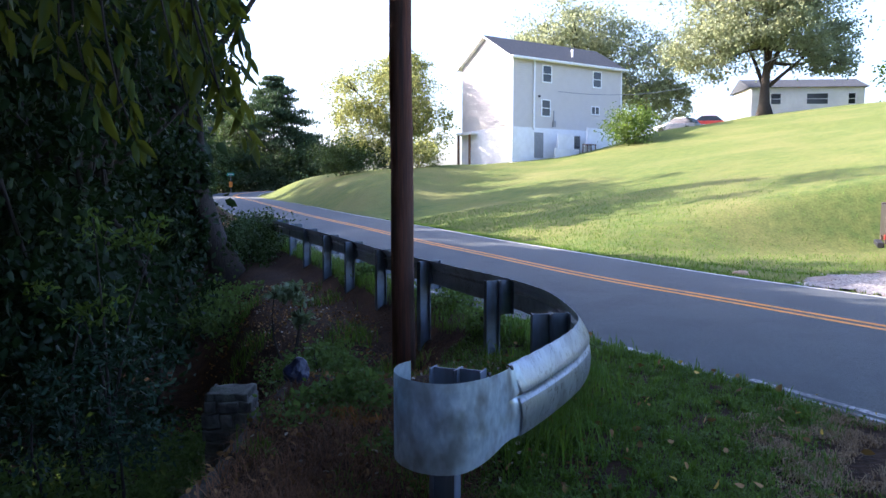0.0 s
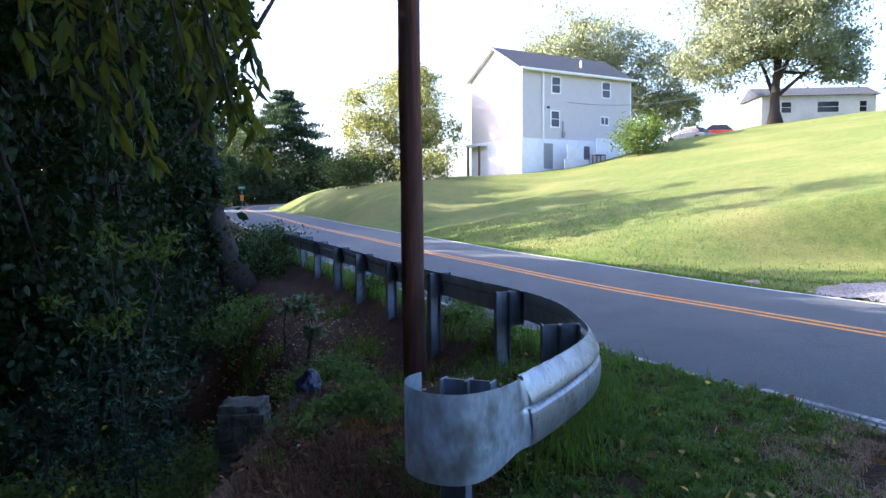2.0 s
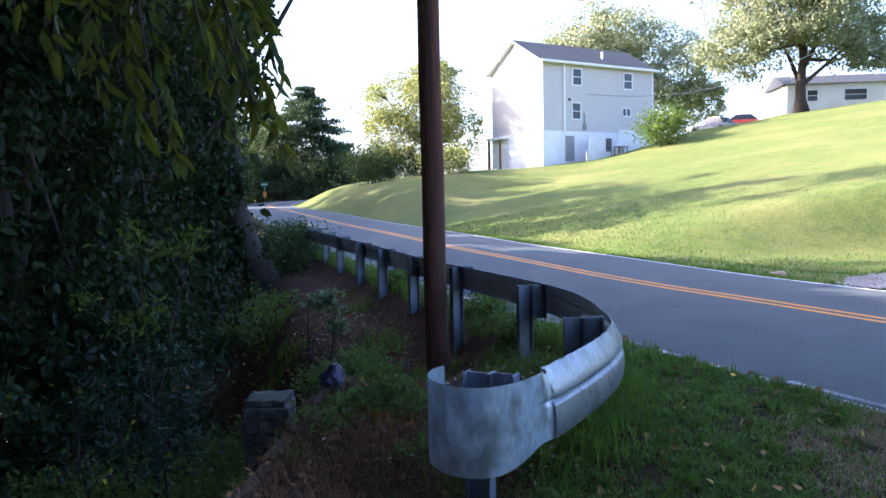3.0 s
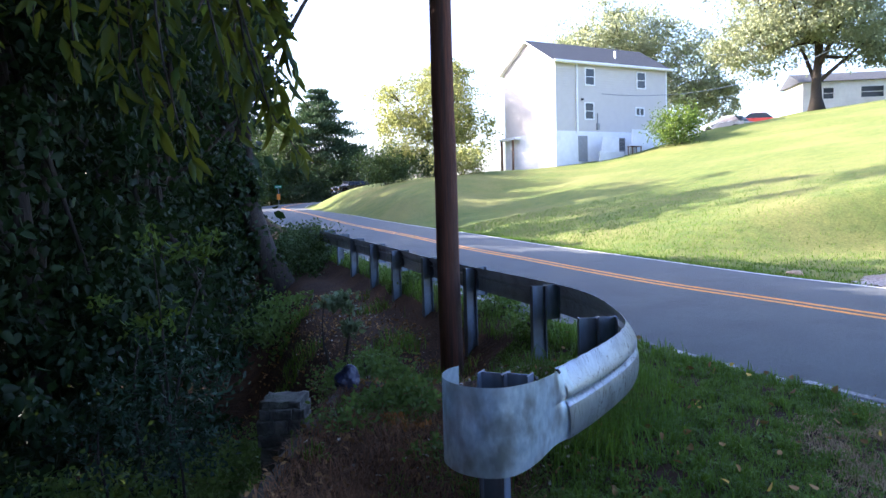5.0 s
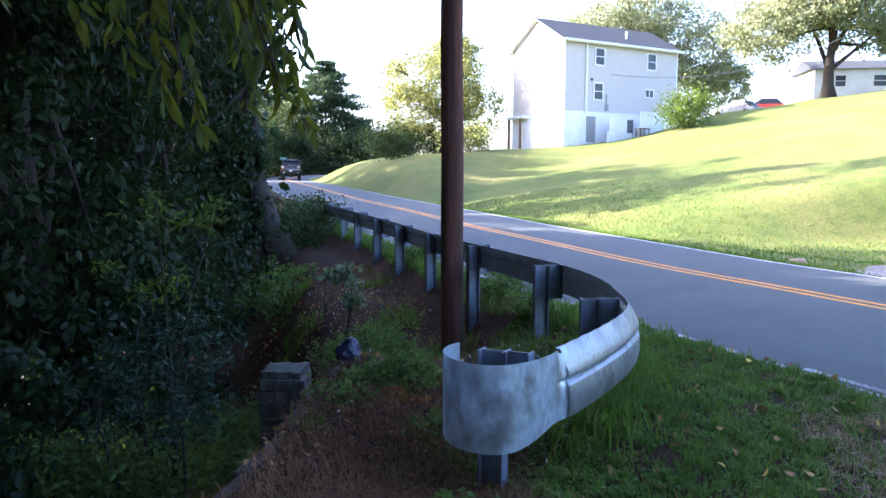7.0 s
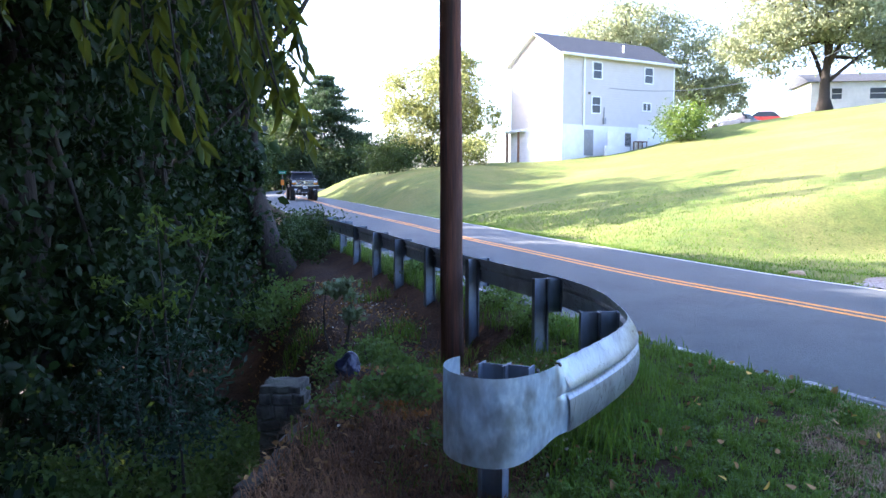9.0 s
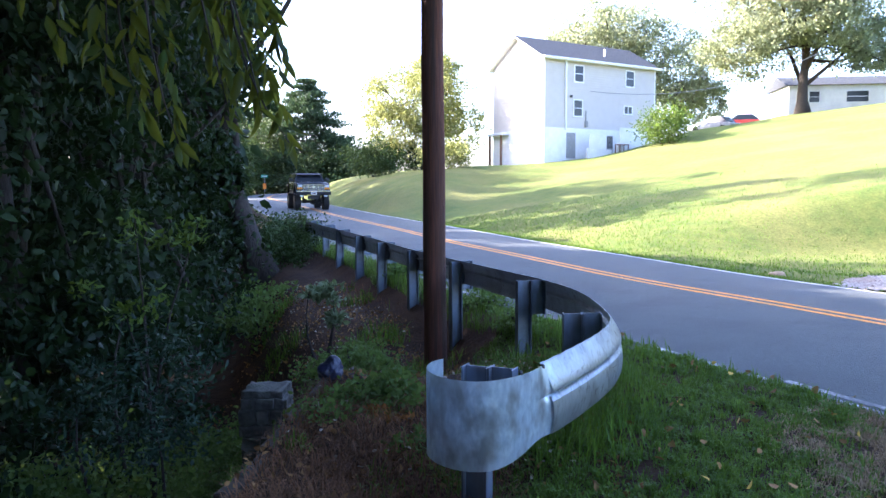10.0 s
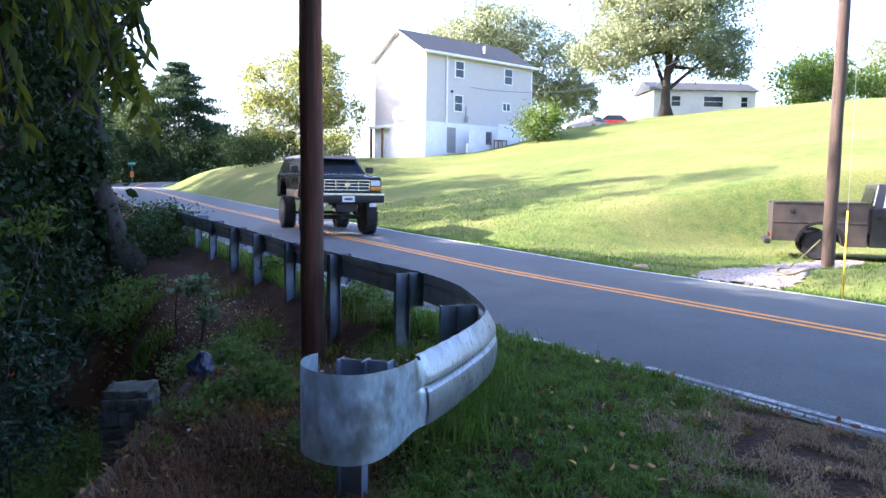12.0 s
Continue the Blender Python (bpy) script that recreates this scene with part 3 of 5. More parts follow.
def build_guardrail():
    g = thing("guardrail", "weathered galvanised steel roadside guardrail with a flared wrapped end", "guardrail")
    # index where the end section laps over the beam
    lap = int(np.argmin(np.hypot(RAIL[:, 0] - 0.40, RAIL[:, 1] - 3.98)))
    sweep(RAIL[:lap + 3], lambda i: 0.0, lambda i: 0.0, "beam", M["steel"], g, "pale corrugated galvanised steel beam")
    n = len(RAIL) - lap
    sweep(RAIL[lap:], lambda i: float(smoothstep(-0.06, 0.20, i / n)), lambda i: float(smoothstep(0.10, 0.47, i / n)), "end_section", M["steel_end"], g, "dull bluish galvanised steel wrapped end with stains", 0.006, False)
    places = [(-4.42, 19.2), (-3.66, 17.13), (-2.98, 15.29), (-2.26, 13.49), (-1.64, 11.97), (-0.99, 10.55), (-0.31, 9.05), (0.44, 7.42), (0.70, 5.60), (-0.06, 3.92)]
    for k, (x, y) in enumerate(places):
        j = int(np.argmin(np.hypot(RAIL[:, 0] - x - 0.2, RAIL[:, 1] - y)))
        t = RAIL[min(j + 3, len(RAIL) - 1)] - RAIL[j - 3]
        ang = math.degrees(math.atan2(t[0], -t[1])) if k < 7 else (14, 2, -22)[k - 7]
        top = rail_top(y) - 0.012
        lo = ground_z(x, y) - 0.15
        m = pose(x, y, 0, 0, 0, ang)
        p = part("post", i_beam(top, 0.15, 0.10, lo), M["post"], g, "blue-grey steel post")
        p.matrix_basis = m
        b = part("blockout", i_beam(top + 0.005, 0.145, 0.10, top - 0.36, x0=0.155), M["post"], p)
        bolt = part("bolt", lathe([(0.016, 0), (0.016, 0.012), (0.009, 0.02)], 8, "x"), M["steel"], p)
        bolt.matrix_basis = pose(0.31, 0.02, top - 0.15)
    for j, h in ((lap + 3, 0.035), (lap + 9, 0.02)):
        t = RAIL[j + 1] - RAIL[j]
        s = part("bolt", lathe([(0.015, 0), (0.014, 0.004), (0.009, 0.007)], 10, "x"), M["black"], g, "dark bolt in a slot")
        s.matrix_basis = pose(RAIL[j][0], RAIL[j][1], rail_top(4) - h, 0, -35, math.degrees(math.atan2(t[0], -t[1]))) @ pose(0.052, 0, 0)
    return g


build_guardrail()


def build_pole(x, y, lean, r0, r1, h, material, label):
    z = ground_z(x, y) - 0.3
    p = thing("utility_pole", label, "utility pole", pose(x, y, z, *lean))
    rng = random.Random(int(x * 10))
    pts = [(0.004 * math.sin(k * 1.3), 0.004 * math.cos(k * 1.7), h * k / 24) for k in range(25)]
    part("shaft", tube(pts, [r0 + (r1 - r0) * k / 24 for k in range(25)], 20), material, p, smooth=True)
    return p


build_pole(-0.475, 8.6, (0.0, -0.35, 0), 0.142, 0.118, 11.0, M["pole"], "reddish-brown creosoted wooden utility pole behind the guardrail")


# ---- trees and shrubs ----
def crown_points(rng, blobs, clump=45, tight=0.16, shell=0.5):
    """Leaf places in clumps inside ellipsoids, and the clump centres."""
    pos, cen = [], []
    for cx, cy, cz, rx, ry, rz, n in blobs:
        k = max(3, n // clump)
        d = rng.normal(size=(k, 3))
        d /= np.linalg.norm(d, axis=1)[:, None]
        r = shell + (1.0 - shell) * rng.random(k) ** 0.6
        r *= 1 + 0.16 * np.sin(d[:, 0] * 5 + cx) + 0.12 * np.sin(d[:, 2] * 7 + cy)
        c = np.array([cx, cy, cz]) + d * r[:, None] * np.array([rx, ry, rz])
        who = rng.integers(0, k, n)
        sg = tight * (0.6 + 0.8 * rng.random(k))[who][:, None] * np.array([rx, ry, rz * 0.8])
        pos.append(c[who] + rng.normal(size=(n, 3)) * sg)
        cen.append(c)
    return np.concatenate(pos), np.concatenate(cen)


def bent(a, b, rng, sag=0.12, n=5):
    a, b = np.array(a, float), np.array(b, float)
    L = np.linalg.norm(b - a)
    mid = (a + b) / 2 + rng.normal(size=3) * L * sag
    return [tuple((1 - t) ** 2 * a + 2 * t * (1 - t) * mid + t * t * b) for t in np.linspace(0, 1, n)]


def tree(label, x, y, trunk_h, trunk_r, blobs, leaf, material, seed, lean=(0, 0), limbs=14, tight=0.16, droop=0.3, shell=0.5, name="tree", category="tree", clump=45, low=0.35, slim=0.32, group=""):
    """Tapered trunk, limbs out to the leaf clumps, crown of single leaves; blobs are relative to the base."""
    rng = np.random.default_rng(seed)
    z = ground_z(x, y) - 0.15
    t = thing(name, label, category, pose(x, y, z), group)
    pos, cen = crown_points(rng, blobs, clump, tight, shell)
    top = np.array([lean[0], lean[1], trunk_h])
    spine = [tuple(top * k + np.array([math.sin(k * 5 + seed), math.cos(k * 4 + seed), 0]) * trunk_r * 0.7 * k) for k in np.linspace(0, 1, 8)]
    flare = [trunk_r * (1.5 if i == 0 else 1.0 - 0.75 * i / 7) for i in range(8)]
    part("trunk", tube(spine, flare, 10), M["bark"], t, smooth=True)
    for c in cen[rng.permutation(len(cen))[:limbs]]:
        bm = bmesh.new()
        k = rng.uniform(low, 1.0)
        start = np.array(spine[min(7, int(k * 7))])
        r = trunk_r * (0.2 + 0.35 * (1 - k))
        pts = bent(start, c, rng)
        tube_into(bm, pts, [r * (1 - 0.8 * i / 4) for i in range(5)], 6)
        for c2 in cen[np.argsort(np.linalg.norm(cen - c, axis=1))[1:3]]:
            tube_into(bm, bent(pts[3], c2, rng, n=4), [r * 0.35, r * 0.25, r * 0.16, r * 0.06], 5)
        part("limb", bm, M["bark"], t, smooth=True)
    ob = mesh_part("crown", leaves_mesh("crown", pos, leaf, rng, droop, slim), material, t)
    return t


def shrub(label, x, y, blobs, leaf, material, seed, stems=7, name="shrub", tight=0.2, droop=0.0, z=None, slim=0.32, group=""):
    rng = np.random.default_rng(seed)
    z = ground_z(x, y) - 0.05 if z is None else z
    t = thing(name, label, "shrub", pose(x, y, z), group)
    pos, cen = crown_points(rng, blobs, 30, tight, 0.3)
    gz = land(pos[:, 0] + x, pos[:, 1] + y)[0] - z
    pos = pos[pos[:, 2] > gz + 0.01]
    for c in cen[rng.permutation(len(cen))[:stems]]:
        bm = bmesh.new()
        c = (c[0], c[1], max(c[2], 0.05))
        tube_into(bm, bent((c[0] * 0.15, c[1] * 0.15, 0), c, rng), [0.022, 0.018, 0.014, 0.01, 0.005], 5)
        part("stem", bm, M["bark"], t)
    mesh_part("foliage", leaves_mesh("foliage", pos, leaf, rng, droop, slim), material, t)
    return t


def conifer(label, x, y, h, r, seed, n=7000, leaf=0.42):
    rng = np.random.default_rng(seed)
    t = thing("conifer", label, "tree", pose(x, y, ground_z(x, y) - 0.2))
    part("trunk", tube([(0.05 * math.sin(k), 0, h * k / 9) for k in range(10)], [0.26 * (1 - k / 9.6) for k in range(10)], 10), M["bark"], t, smooth=True)
    bm = bmesh.new()
    pos, way = [], []
    tiers = 19
    for i in range(tiers):
        f = 0.10 + 0.9 * i / tiers
        for j in range(7):
            a = rng.uniform(0, 2 * math.pi)
            L = r * (1 - f) ** 0.7 * rng.uniform(0.65, 1.15) + 0.3
            b = np.array([math.cos(a) * L, math.sin(a) * L, h * f - 0.12 * L + rng.normal() * 0.15])
            s = np.array([0, 0, h * f])
            tube_into(bm, bent(s, b, rng, 0.04), [0.05, 0.04, 0.03, 0.02, 0.01], 4)
            k = int(n / tiers / 7 * (0.5 + L / r))
            u = rng.random(k) ** 0.6
            p = s + (b - s) * u[:, None] + rng.normal(size=(k, 3)) * np.array([0.22, 0.22, 0.065]) * (0.6 + 0.5 * L)
            pos.append(p)
            way.append(np.tile(b / np.linalg.norm(b) * 1.0, (k, 1)))
    tagged(part("branches", bm, M["bark"], t), kind="stuff")
    mesh_part("crown", leaves_mesh("crown", np.concatenate(pos), leaf, rng, 0.2, 0.16, np.concatenate(way)), M["needle"], t)
    return t


def build_far_trees():
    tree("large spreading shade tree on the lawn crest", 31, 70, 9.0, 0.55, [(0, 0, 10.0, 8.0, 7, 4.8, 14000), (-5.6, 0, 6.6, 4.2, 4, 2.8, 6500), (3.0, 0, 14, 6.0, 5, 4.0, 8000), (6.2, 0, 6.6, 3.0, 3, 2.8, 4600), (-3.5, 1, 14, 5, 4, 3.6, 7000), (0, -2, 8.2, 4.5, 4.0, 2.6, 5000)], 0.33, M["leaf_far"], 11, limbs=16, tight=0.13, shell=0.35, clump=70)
    tree("tall deciduous tree behind the house, paled in colour for haze", 16, 80, 13.0, 0.40, [(-2, 0, 14, 6.0, 5, 4.2, 9500), (4.5, 0, 11, 6, 4, 4.2, 9000), (1.5, 0, 6.5, 7.5, 4, 3.4, 6500), (-6, 0, 13.0, 3.6, 3, 2.6, 3600), (8, 0, 7.0, 3.5, 3, 3, 4600)], 0.32, M["leaf_far"], 12, limbs=26, tight=0.13, shell=0.35, clump=70)
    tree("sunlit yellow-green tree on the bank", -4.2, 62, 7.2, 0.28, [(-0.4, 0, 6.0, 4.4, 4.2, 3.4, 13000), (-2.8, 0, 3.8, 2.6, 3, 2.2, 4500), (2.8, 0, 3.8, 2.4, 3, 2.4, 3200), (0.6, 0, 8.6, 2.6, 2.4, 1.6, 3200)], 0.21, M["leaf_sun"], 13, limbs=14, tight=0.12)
    conifer("dark layered pine beside the bend", -26.0, 112, 18.8, 11.5, 21, 30000, 0.55)
    conifer("dark layered pine beside the bend", -34.5, 118, 18, 9.0, 22, 12000, 0.62)
    # the tree at (-34, 90.5) is hidden, added to shade the truck
    for k, (x, y, h, r) in enumerate([(-35, 97, 16, 6.0), (-36, 84, 15, 6.5), (-34, 90.5, 15, 5.0), (-34, 112, 15, 7), (-16, 116, 9, 5.5), (-28.5, 79, 9, 3.6), (-33, 104, 9, 4.0), (-21, 109, 8, 5)]):
        tree("dense green roadside tree behind the bend", x, y, h * 0.6, 0.3, [(0, 0, h * 0.62, r, r, h * 0.40, 5600), (0, 0, h * 0.25, r, r, h * 0.28, 3000)], 0.42, M["leaf_bend"], 30 + k, limbs=12, tight=0.14, shell=0.3)
    shrub("rounded dark green shrub on the bank", -8.2, 60, [(0, 0, 1.5, 2.2, 1.8, 1.6, 4600)], 0.18, M["leaf_bend"], 41)
    shrub("rounded dark green shrub on the bank", -4.9, 63, [(0, 0, 1.3, 1.7, 1.6, 1.4, 3600)], 0.18, M["leaf_bend"], 42)
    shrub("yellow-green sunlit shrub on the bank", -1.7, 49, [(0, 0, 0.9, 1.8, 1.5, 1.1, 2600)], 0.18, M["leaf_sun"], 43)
    shrub("round green shrub beside the house", 14.0, 53.6, [(0, 0, 1.4, 1.8, 1.7, 1.5, 5200)], 0.17, M["leaf_mid"], 44)
    shrub("low twiggy bush at the road bend", -19.4, 111, [(0, 0, 2.6, 2.0, 1.5, 2.6, 260)], 0.3, M["leaf_mid"], 45, stems=20)
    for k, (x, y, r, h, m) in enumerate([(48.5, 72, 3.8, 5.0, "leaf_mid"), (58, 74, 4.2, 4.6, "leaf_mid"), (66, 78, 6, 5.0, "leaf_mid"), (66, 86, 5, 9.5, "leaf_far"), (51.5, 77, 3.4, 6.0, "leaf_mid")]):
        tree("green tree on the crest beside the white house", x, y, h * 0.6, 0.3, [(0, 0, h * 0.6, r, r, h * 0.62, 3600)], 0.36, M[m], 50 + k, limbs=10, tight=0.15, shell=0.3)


def build_woods():
    """The shaded thicket along the near side of the road: vine-hung trees over a ravine."""
    lab = "shaded vine-covered woodland tree, leaves coloured dark for shade"
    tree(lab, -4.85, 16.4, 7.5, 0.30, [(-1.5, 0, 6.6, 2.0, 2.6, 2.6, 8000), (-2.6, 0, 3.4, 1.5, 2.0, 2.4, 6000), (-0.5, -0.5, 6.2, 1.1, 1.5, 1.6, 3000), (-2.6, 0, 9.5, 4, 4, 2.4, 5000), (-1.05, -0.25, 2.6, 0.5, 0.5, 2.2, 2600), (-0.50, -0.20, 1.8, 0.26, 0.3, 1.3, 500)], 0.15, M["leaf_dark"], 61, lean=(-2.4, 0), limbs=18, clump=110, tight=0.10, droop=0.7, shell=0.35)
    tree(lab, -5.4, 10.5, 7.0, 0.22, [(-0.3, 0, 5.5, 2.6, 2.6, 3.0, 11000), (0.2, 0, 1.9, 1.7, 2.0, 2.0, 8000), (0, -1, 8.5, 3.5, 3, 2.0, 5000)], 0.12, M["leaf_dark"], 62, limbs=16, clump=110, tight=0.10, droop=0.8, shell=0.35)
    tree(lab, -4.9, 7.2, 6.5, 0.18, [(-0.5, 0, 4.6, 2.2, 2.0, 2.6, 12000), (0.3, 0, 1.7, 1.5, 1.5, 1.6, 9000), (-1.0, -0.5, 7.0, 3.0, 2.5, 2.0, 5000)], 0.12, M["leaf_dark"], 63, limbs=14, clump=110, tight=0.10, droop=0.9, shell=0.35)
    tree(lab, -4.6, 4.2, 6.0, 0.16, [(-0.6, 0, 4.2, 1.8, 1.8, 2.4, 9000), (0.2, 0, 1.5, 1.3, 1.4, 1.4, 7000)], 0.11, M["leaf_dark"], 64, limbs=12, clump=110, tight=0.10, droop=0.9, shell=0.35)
    # taller trees behind, mostly unseen, added to shade road and ravine, some behind camera
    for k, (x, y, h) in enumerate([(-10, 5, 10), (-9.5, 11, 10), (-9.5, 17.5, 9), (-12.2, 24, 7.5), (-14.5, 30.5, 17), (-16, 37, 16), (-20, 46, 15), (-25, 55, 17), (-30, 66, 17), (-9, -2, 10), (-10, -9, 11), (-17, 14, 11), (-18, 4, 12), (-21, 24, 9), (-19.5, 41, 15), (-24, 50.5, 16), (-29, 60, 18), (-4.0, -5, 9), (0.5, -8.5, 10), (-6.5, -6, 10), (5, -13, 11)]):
        tree("tall dark woodland tree added beside the road to cast shade", x, y, h * 0.7, 0.28, [(0, 0, h * 0.66, 4.0, 4.2, h * 0.34, 4600 if y > 34 else 3600 if y > 18 else 6000), (0.4, 0, h * 0.26, 3.2, 3.6, h * 0.26, 3000 if y > 28 else 3800)], 0.42, M["leaf_dark"], 70 + k, limbs=12, tight=0.10, shell=0.3, clump=80, group="woodland trees")
    # shrubs along the rail's far end and in the ravine
    shrub("leafy roadside weeds behind the guardrail", -4.95, 18.2, [(0, 0, 0.45, 1.15, 1.8, 0.66, 7500), (-0.9, 3.0, 0.5, 1.3, 2.2, 0.7, 5200)], 0.09, M["leaf_bend"], 91)
    shrub("leafy roadside weeds behind the guardrail", -4.1, 13.6, [(0, 0, 0.35, 0.9, 1.4, 0.55, 2600)], 0.10, M["weed"], 92)
    shrub("dense creeping weeds in the ravine", -2.9, 3.9, [(0, 0, 0.15, 0.9, 0.9, 0.5, 5200)], 0.075, M["weed"], 93)
    shrub("dense creeping weeds in the ravine", -3.2, 5.3, [(0, 0, 0.45, 1.0, 0.9, 0.55, 7000)], 0.06, M["weed"], 94)
    shrub("low green weeds on the shaded slope", -2.5, 8.2, [(0, 0, 0.15, 1.1, 0.9, 0.42, 5200), (0.7, 0.4, 0.15, 0.6, 0.6, 0.35, 1800)], 0.065, M["weed"], 95)
    shrub("lush low ferny weeds behind the stone pier", -2.3, 7.3, [(0, 0, 0.2, 0.9, 0.5, 0.35, 5200)], 0.05, M["weed"], 101)
    shrub("lush low ferny weeds behind the pier", -1.35, 7.9, [(0, 0, 0.15, 0.55, 0.6, 0.35, 3600)], 0.05, M["weed"], 102)
    shrub("lush low ferny weeds on the shaded slope", -3.5, 9.4, [(0, 0, 0.2, 0.9, 0.8, 0.45, 4200)], 0.055, M["weed"], 103)
    shrub("low green weeds on the shaded slope", -1.2, 6.9, [(0, 0, 0.15, 0.4, 0.4, 0.25, 1400)], 0.05, M["weed"], 104)
    shrub("low green weeds at the rail end", -0.35, 4.35, [(0, 0, 0.06, 0.30, 0.30, 0.12, 420)], 0.05, M["weed"], 105, stems=4)
    shrub("low green weeds at the rail end", -0.15, 3.2, [(0, 0, 0.06, 0.35, 0.30, 0.12, 420)], 0.05, M["weed"], 106, stems=4)
    shrub("dry orange-brown fern on the shaded soil", -0.66, 4.80, [(0, 0, 0.05, 0.24, 0.14, 0.07, 560)], 0.045, M["fern"], 107, stems=3)
    shrub("dry orange-brown fern on the shaded soil", -0.30, 3.35, [(0, 0, 0.04, 0.16, 0.14, 0.06, 160)], 0.045, M["fern"], 108, stems=3)
    shrub("leafy green weeds on the shaded slope", -1.75, 7.2, [(0, 0, 0.18, 0.40, 0.35, 0.25, 1500)], 0.055, M["weed"], 109)
    shrub("leafy green weeds under the rail", 0.2, 9.9, [(0, 0, 0.15, 0.45, 0.5, 0.28, 1300)], 0.06, M["weed"], 110)
    shrub("leafy green weeds under the rail", -1.3, 12.6, [(0, 0, 0.15, 0.45, 0.6, 0.28, 1300)], 0.07, M["weed"], 111)
    shrub("leafy green weeds under the rail", 0.55, 8.5, [(0, 0, 0.12, 0.30, 0.4, 0.22, 900)], 0.055, M["weed"], 112)
    shrub("lush green weeds beside the stone pier", -0.70, 5.15, [(0, 0, 0.05, 0.36, 0.34, 0.17, 2200), (0.05, 0.1, 0.22, 0.14, 0.12, 0.08, 110)], 0.05, M["weed"], 96)
    shrub("low yellow-green weeds by the wall edge", -0.98, 4.9, [(0, 0, 0.06, 0.34, 0.40, 0.12, 600)], 0.045, M["weed"], 97)
    shrub("bright green leafy sapling in the ravine", -2.75, 5.7, [(0.15, 0, 2.75, 0.42, 0.35, 0.22, 190), (-0.2, 0.1, 2.2, 0.5, 0.4, 0.3, 150)], 0.075, M["leaf_mid"], 113, stems=4, slim=0.22)
    shrub("blue-green leafy sapling in the ravine", -2.55, 5.3, [(0.1, 0, 1.75, 0.45, 0.4, 0.42, 800), (0.2, 0, 1.2, 0.35, 0.4, 0.3, 420), (-0.5, 0, 1.3, 0.4, 0.4, 0.4, 420)], 0.065, M["leaf_blue"], 114, stems=2, slim=0.22)
    shrub("tall pale-leaved weed on the shaded slope", -1.95, 8.9, [(0, 0, 0.95, 0.30, 0.28, 0.16, 190), (0.25, 0, 0.6, 0.25, 0.25, 0.15, 110)], 0.10, M["pale"], 98, stems=4)


build_far_trees()
build_woods()


# ---- hanging branch close to the camera ----
def build_hanging_branch():
    rng = np.random.default_rng(8)
    t = thing("overhanging_tree", "overhanging tree branch with long drooping pointed green leaves", "tree", pose(-3.6, 2.4, ground_z(-3.6, 2.4) - 0.2))
    o = np.array([3.6, -2.4, 0.2 - ground_z(-3.6, 2.4)])
    part("trunk", tube([(0, 0, 0), (0.05, 0, 1.5), (0, 0.05, 3.0), (0.1, 0, 4.6), (0.3, 0, 6.2), (0.5, 0, 8.2)], [0.16, 0.14, 0.12, 0.11, 0.09, 0.05], 10), M["bark"], t, smooth=True)
    bm = bmesh.new()
    pos, way, size = [], [], []
    limb = [(-3.5, 2.4, 3.6), (-2.6, 2.9, 3.35), (-1.7, 3.1, 3.0), (-1.1, 3.2, 2.72)]
    tube_into(bm, [tuple(np.array(p) + o) for p in limb], [0.05, 0.035, 0.02, 0.008], 6)
    # drooping twigs: start, end
    twigs = [((-1.05, 3.0, 2.75), (-0.80, 3.0, 1.86), 24), ((-1.15, 3.0, 2.80), (-0.90, 2.95, 1.98), 22), ((-1.20, 2.9, 2.85), (-1.02, 2.9, 1.96), 24), ((-1.35, 2.9, 2.90), (-1.22, 2.85, 1.84), 26),
             ((-1.45, 2.9, 2.92), (-1.36, 2.85, 1.98), 22), ((-1.60, 2.9, 2.95), (-1.52, 2.85, 2.12), 20), ((-1.30, 3.1, 2.85), (-1.06, 3.1, 2.20), 18), ((-1.75, 2.9, 3.0), (-1.70, 2.85, 2.25), 18),
             ((-1.0, 3.15, 2.72), (-0.86, 3.2, 2.22), 16), ((-1.9, 3.0, 3.05), (-1.9, 2.9, 2.45), 14), ((-2.2, 3.0, 3.15), (-2.1, 2.9, 2.4), 12), ((-1.10, 3.2, 2.8), (-1.18, 3.2, 2.25), 14)]
    for a, b, n in twigs:
        pts = bent(np.array(a) + o, np.array(b) + o, rng, 0.08, 6)
        tube_into(bm, pts, [0.008, 0.007, 0.006, 0.005, 0.004, 0.002], 5)
        n = int(n * 1.7)
        for i in range(n):
            f = 0.12 + 0.88 * i / (n - 1)
            p = np.array(a) + o + (np.array(b) - np.array(a)) * f
            side = 1 if i % 2 else -1
            pos.append(p + rng.normal(size=3) * 0.015)
            way.append([side * rng.uniform(0.2, 0.7) + 0.15, rng.uniform(-0.4, 0.4), -0.9])
            size.append(rng.uniform(0.08, 0.15))
    part("limb", bm, M["bark"], t)
    # crown above the view, spread wide to block skylight over the ravine
    high, tips = crown_points(rng, [(1.0, -0.6, 8.0, 4.2, 4.2, 2.0, 9000), (-2.5, 1.0, 6.5, 3.0, 4.0, 2.2, 6000), (2.4, 3.2, 8.0, 3.4, 3.2, 1.7, 9000), (4.6, -1.0, 8.6, 2.6, 3.2, 1.5, 5000), (1.2, 4.0, 7.4, 3.2, 3.4, 1.2, 8000), (-1.5, 4.5, 7.0, 2.6, 3.2, 1.4, 6000), (1.5, 0.5, 6.6, 2.4, 2.6, 1.0, 6000)], 45, 0.14, 0.3)
    for c in tips[rng.permutation(len(tips))[:16]]:
        b = bmesh.new()
        tube_into(b, bent((0.2, 0, rng.uniform(4.4, 7.6)), c, rng), [0.05, 0.04, 0.03, 0.02, 0.008], 6)
        part("limb", b, M["bark"], t)
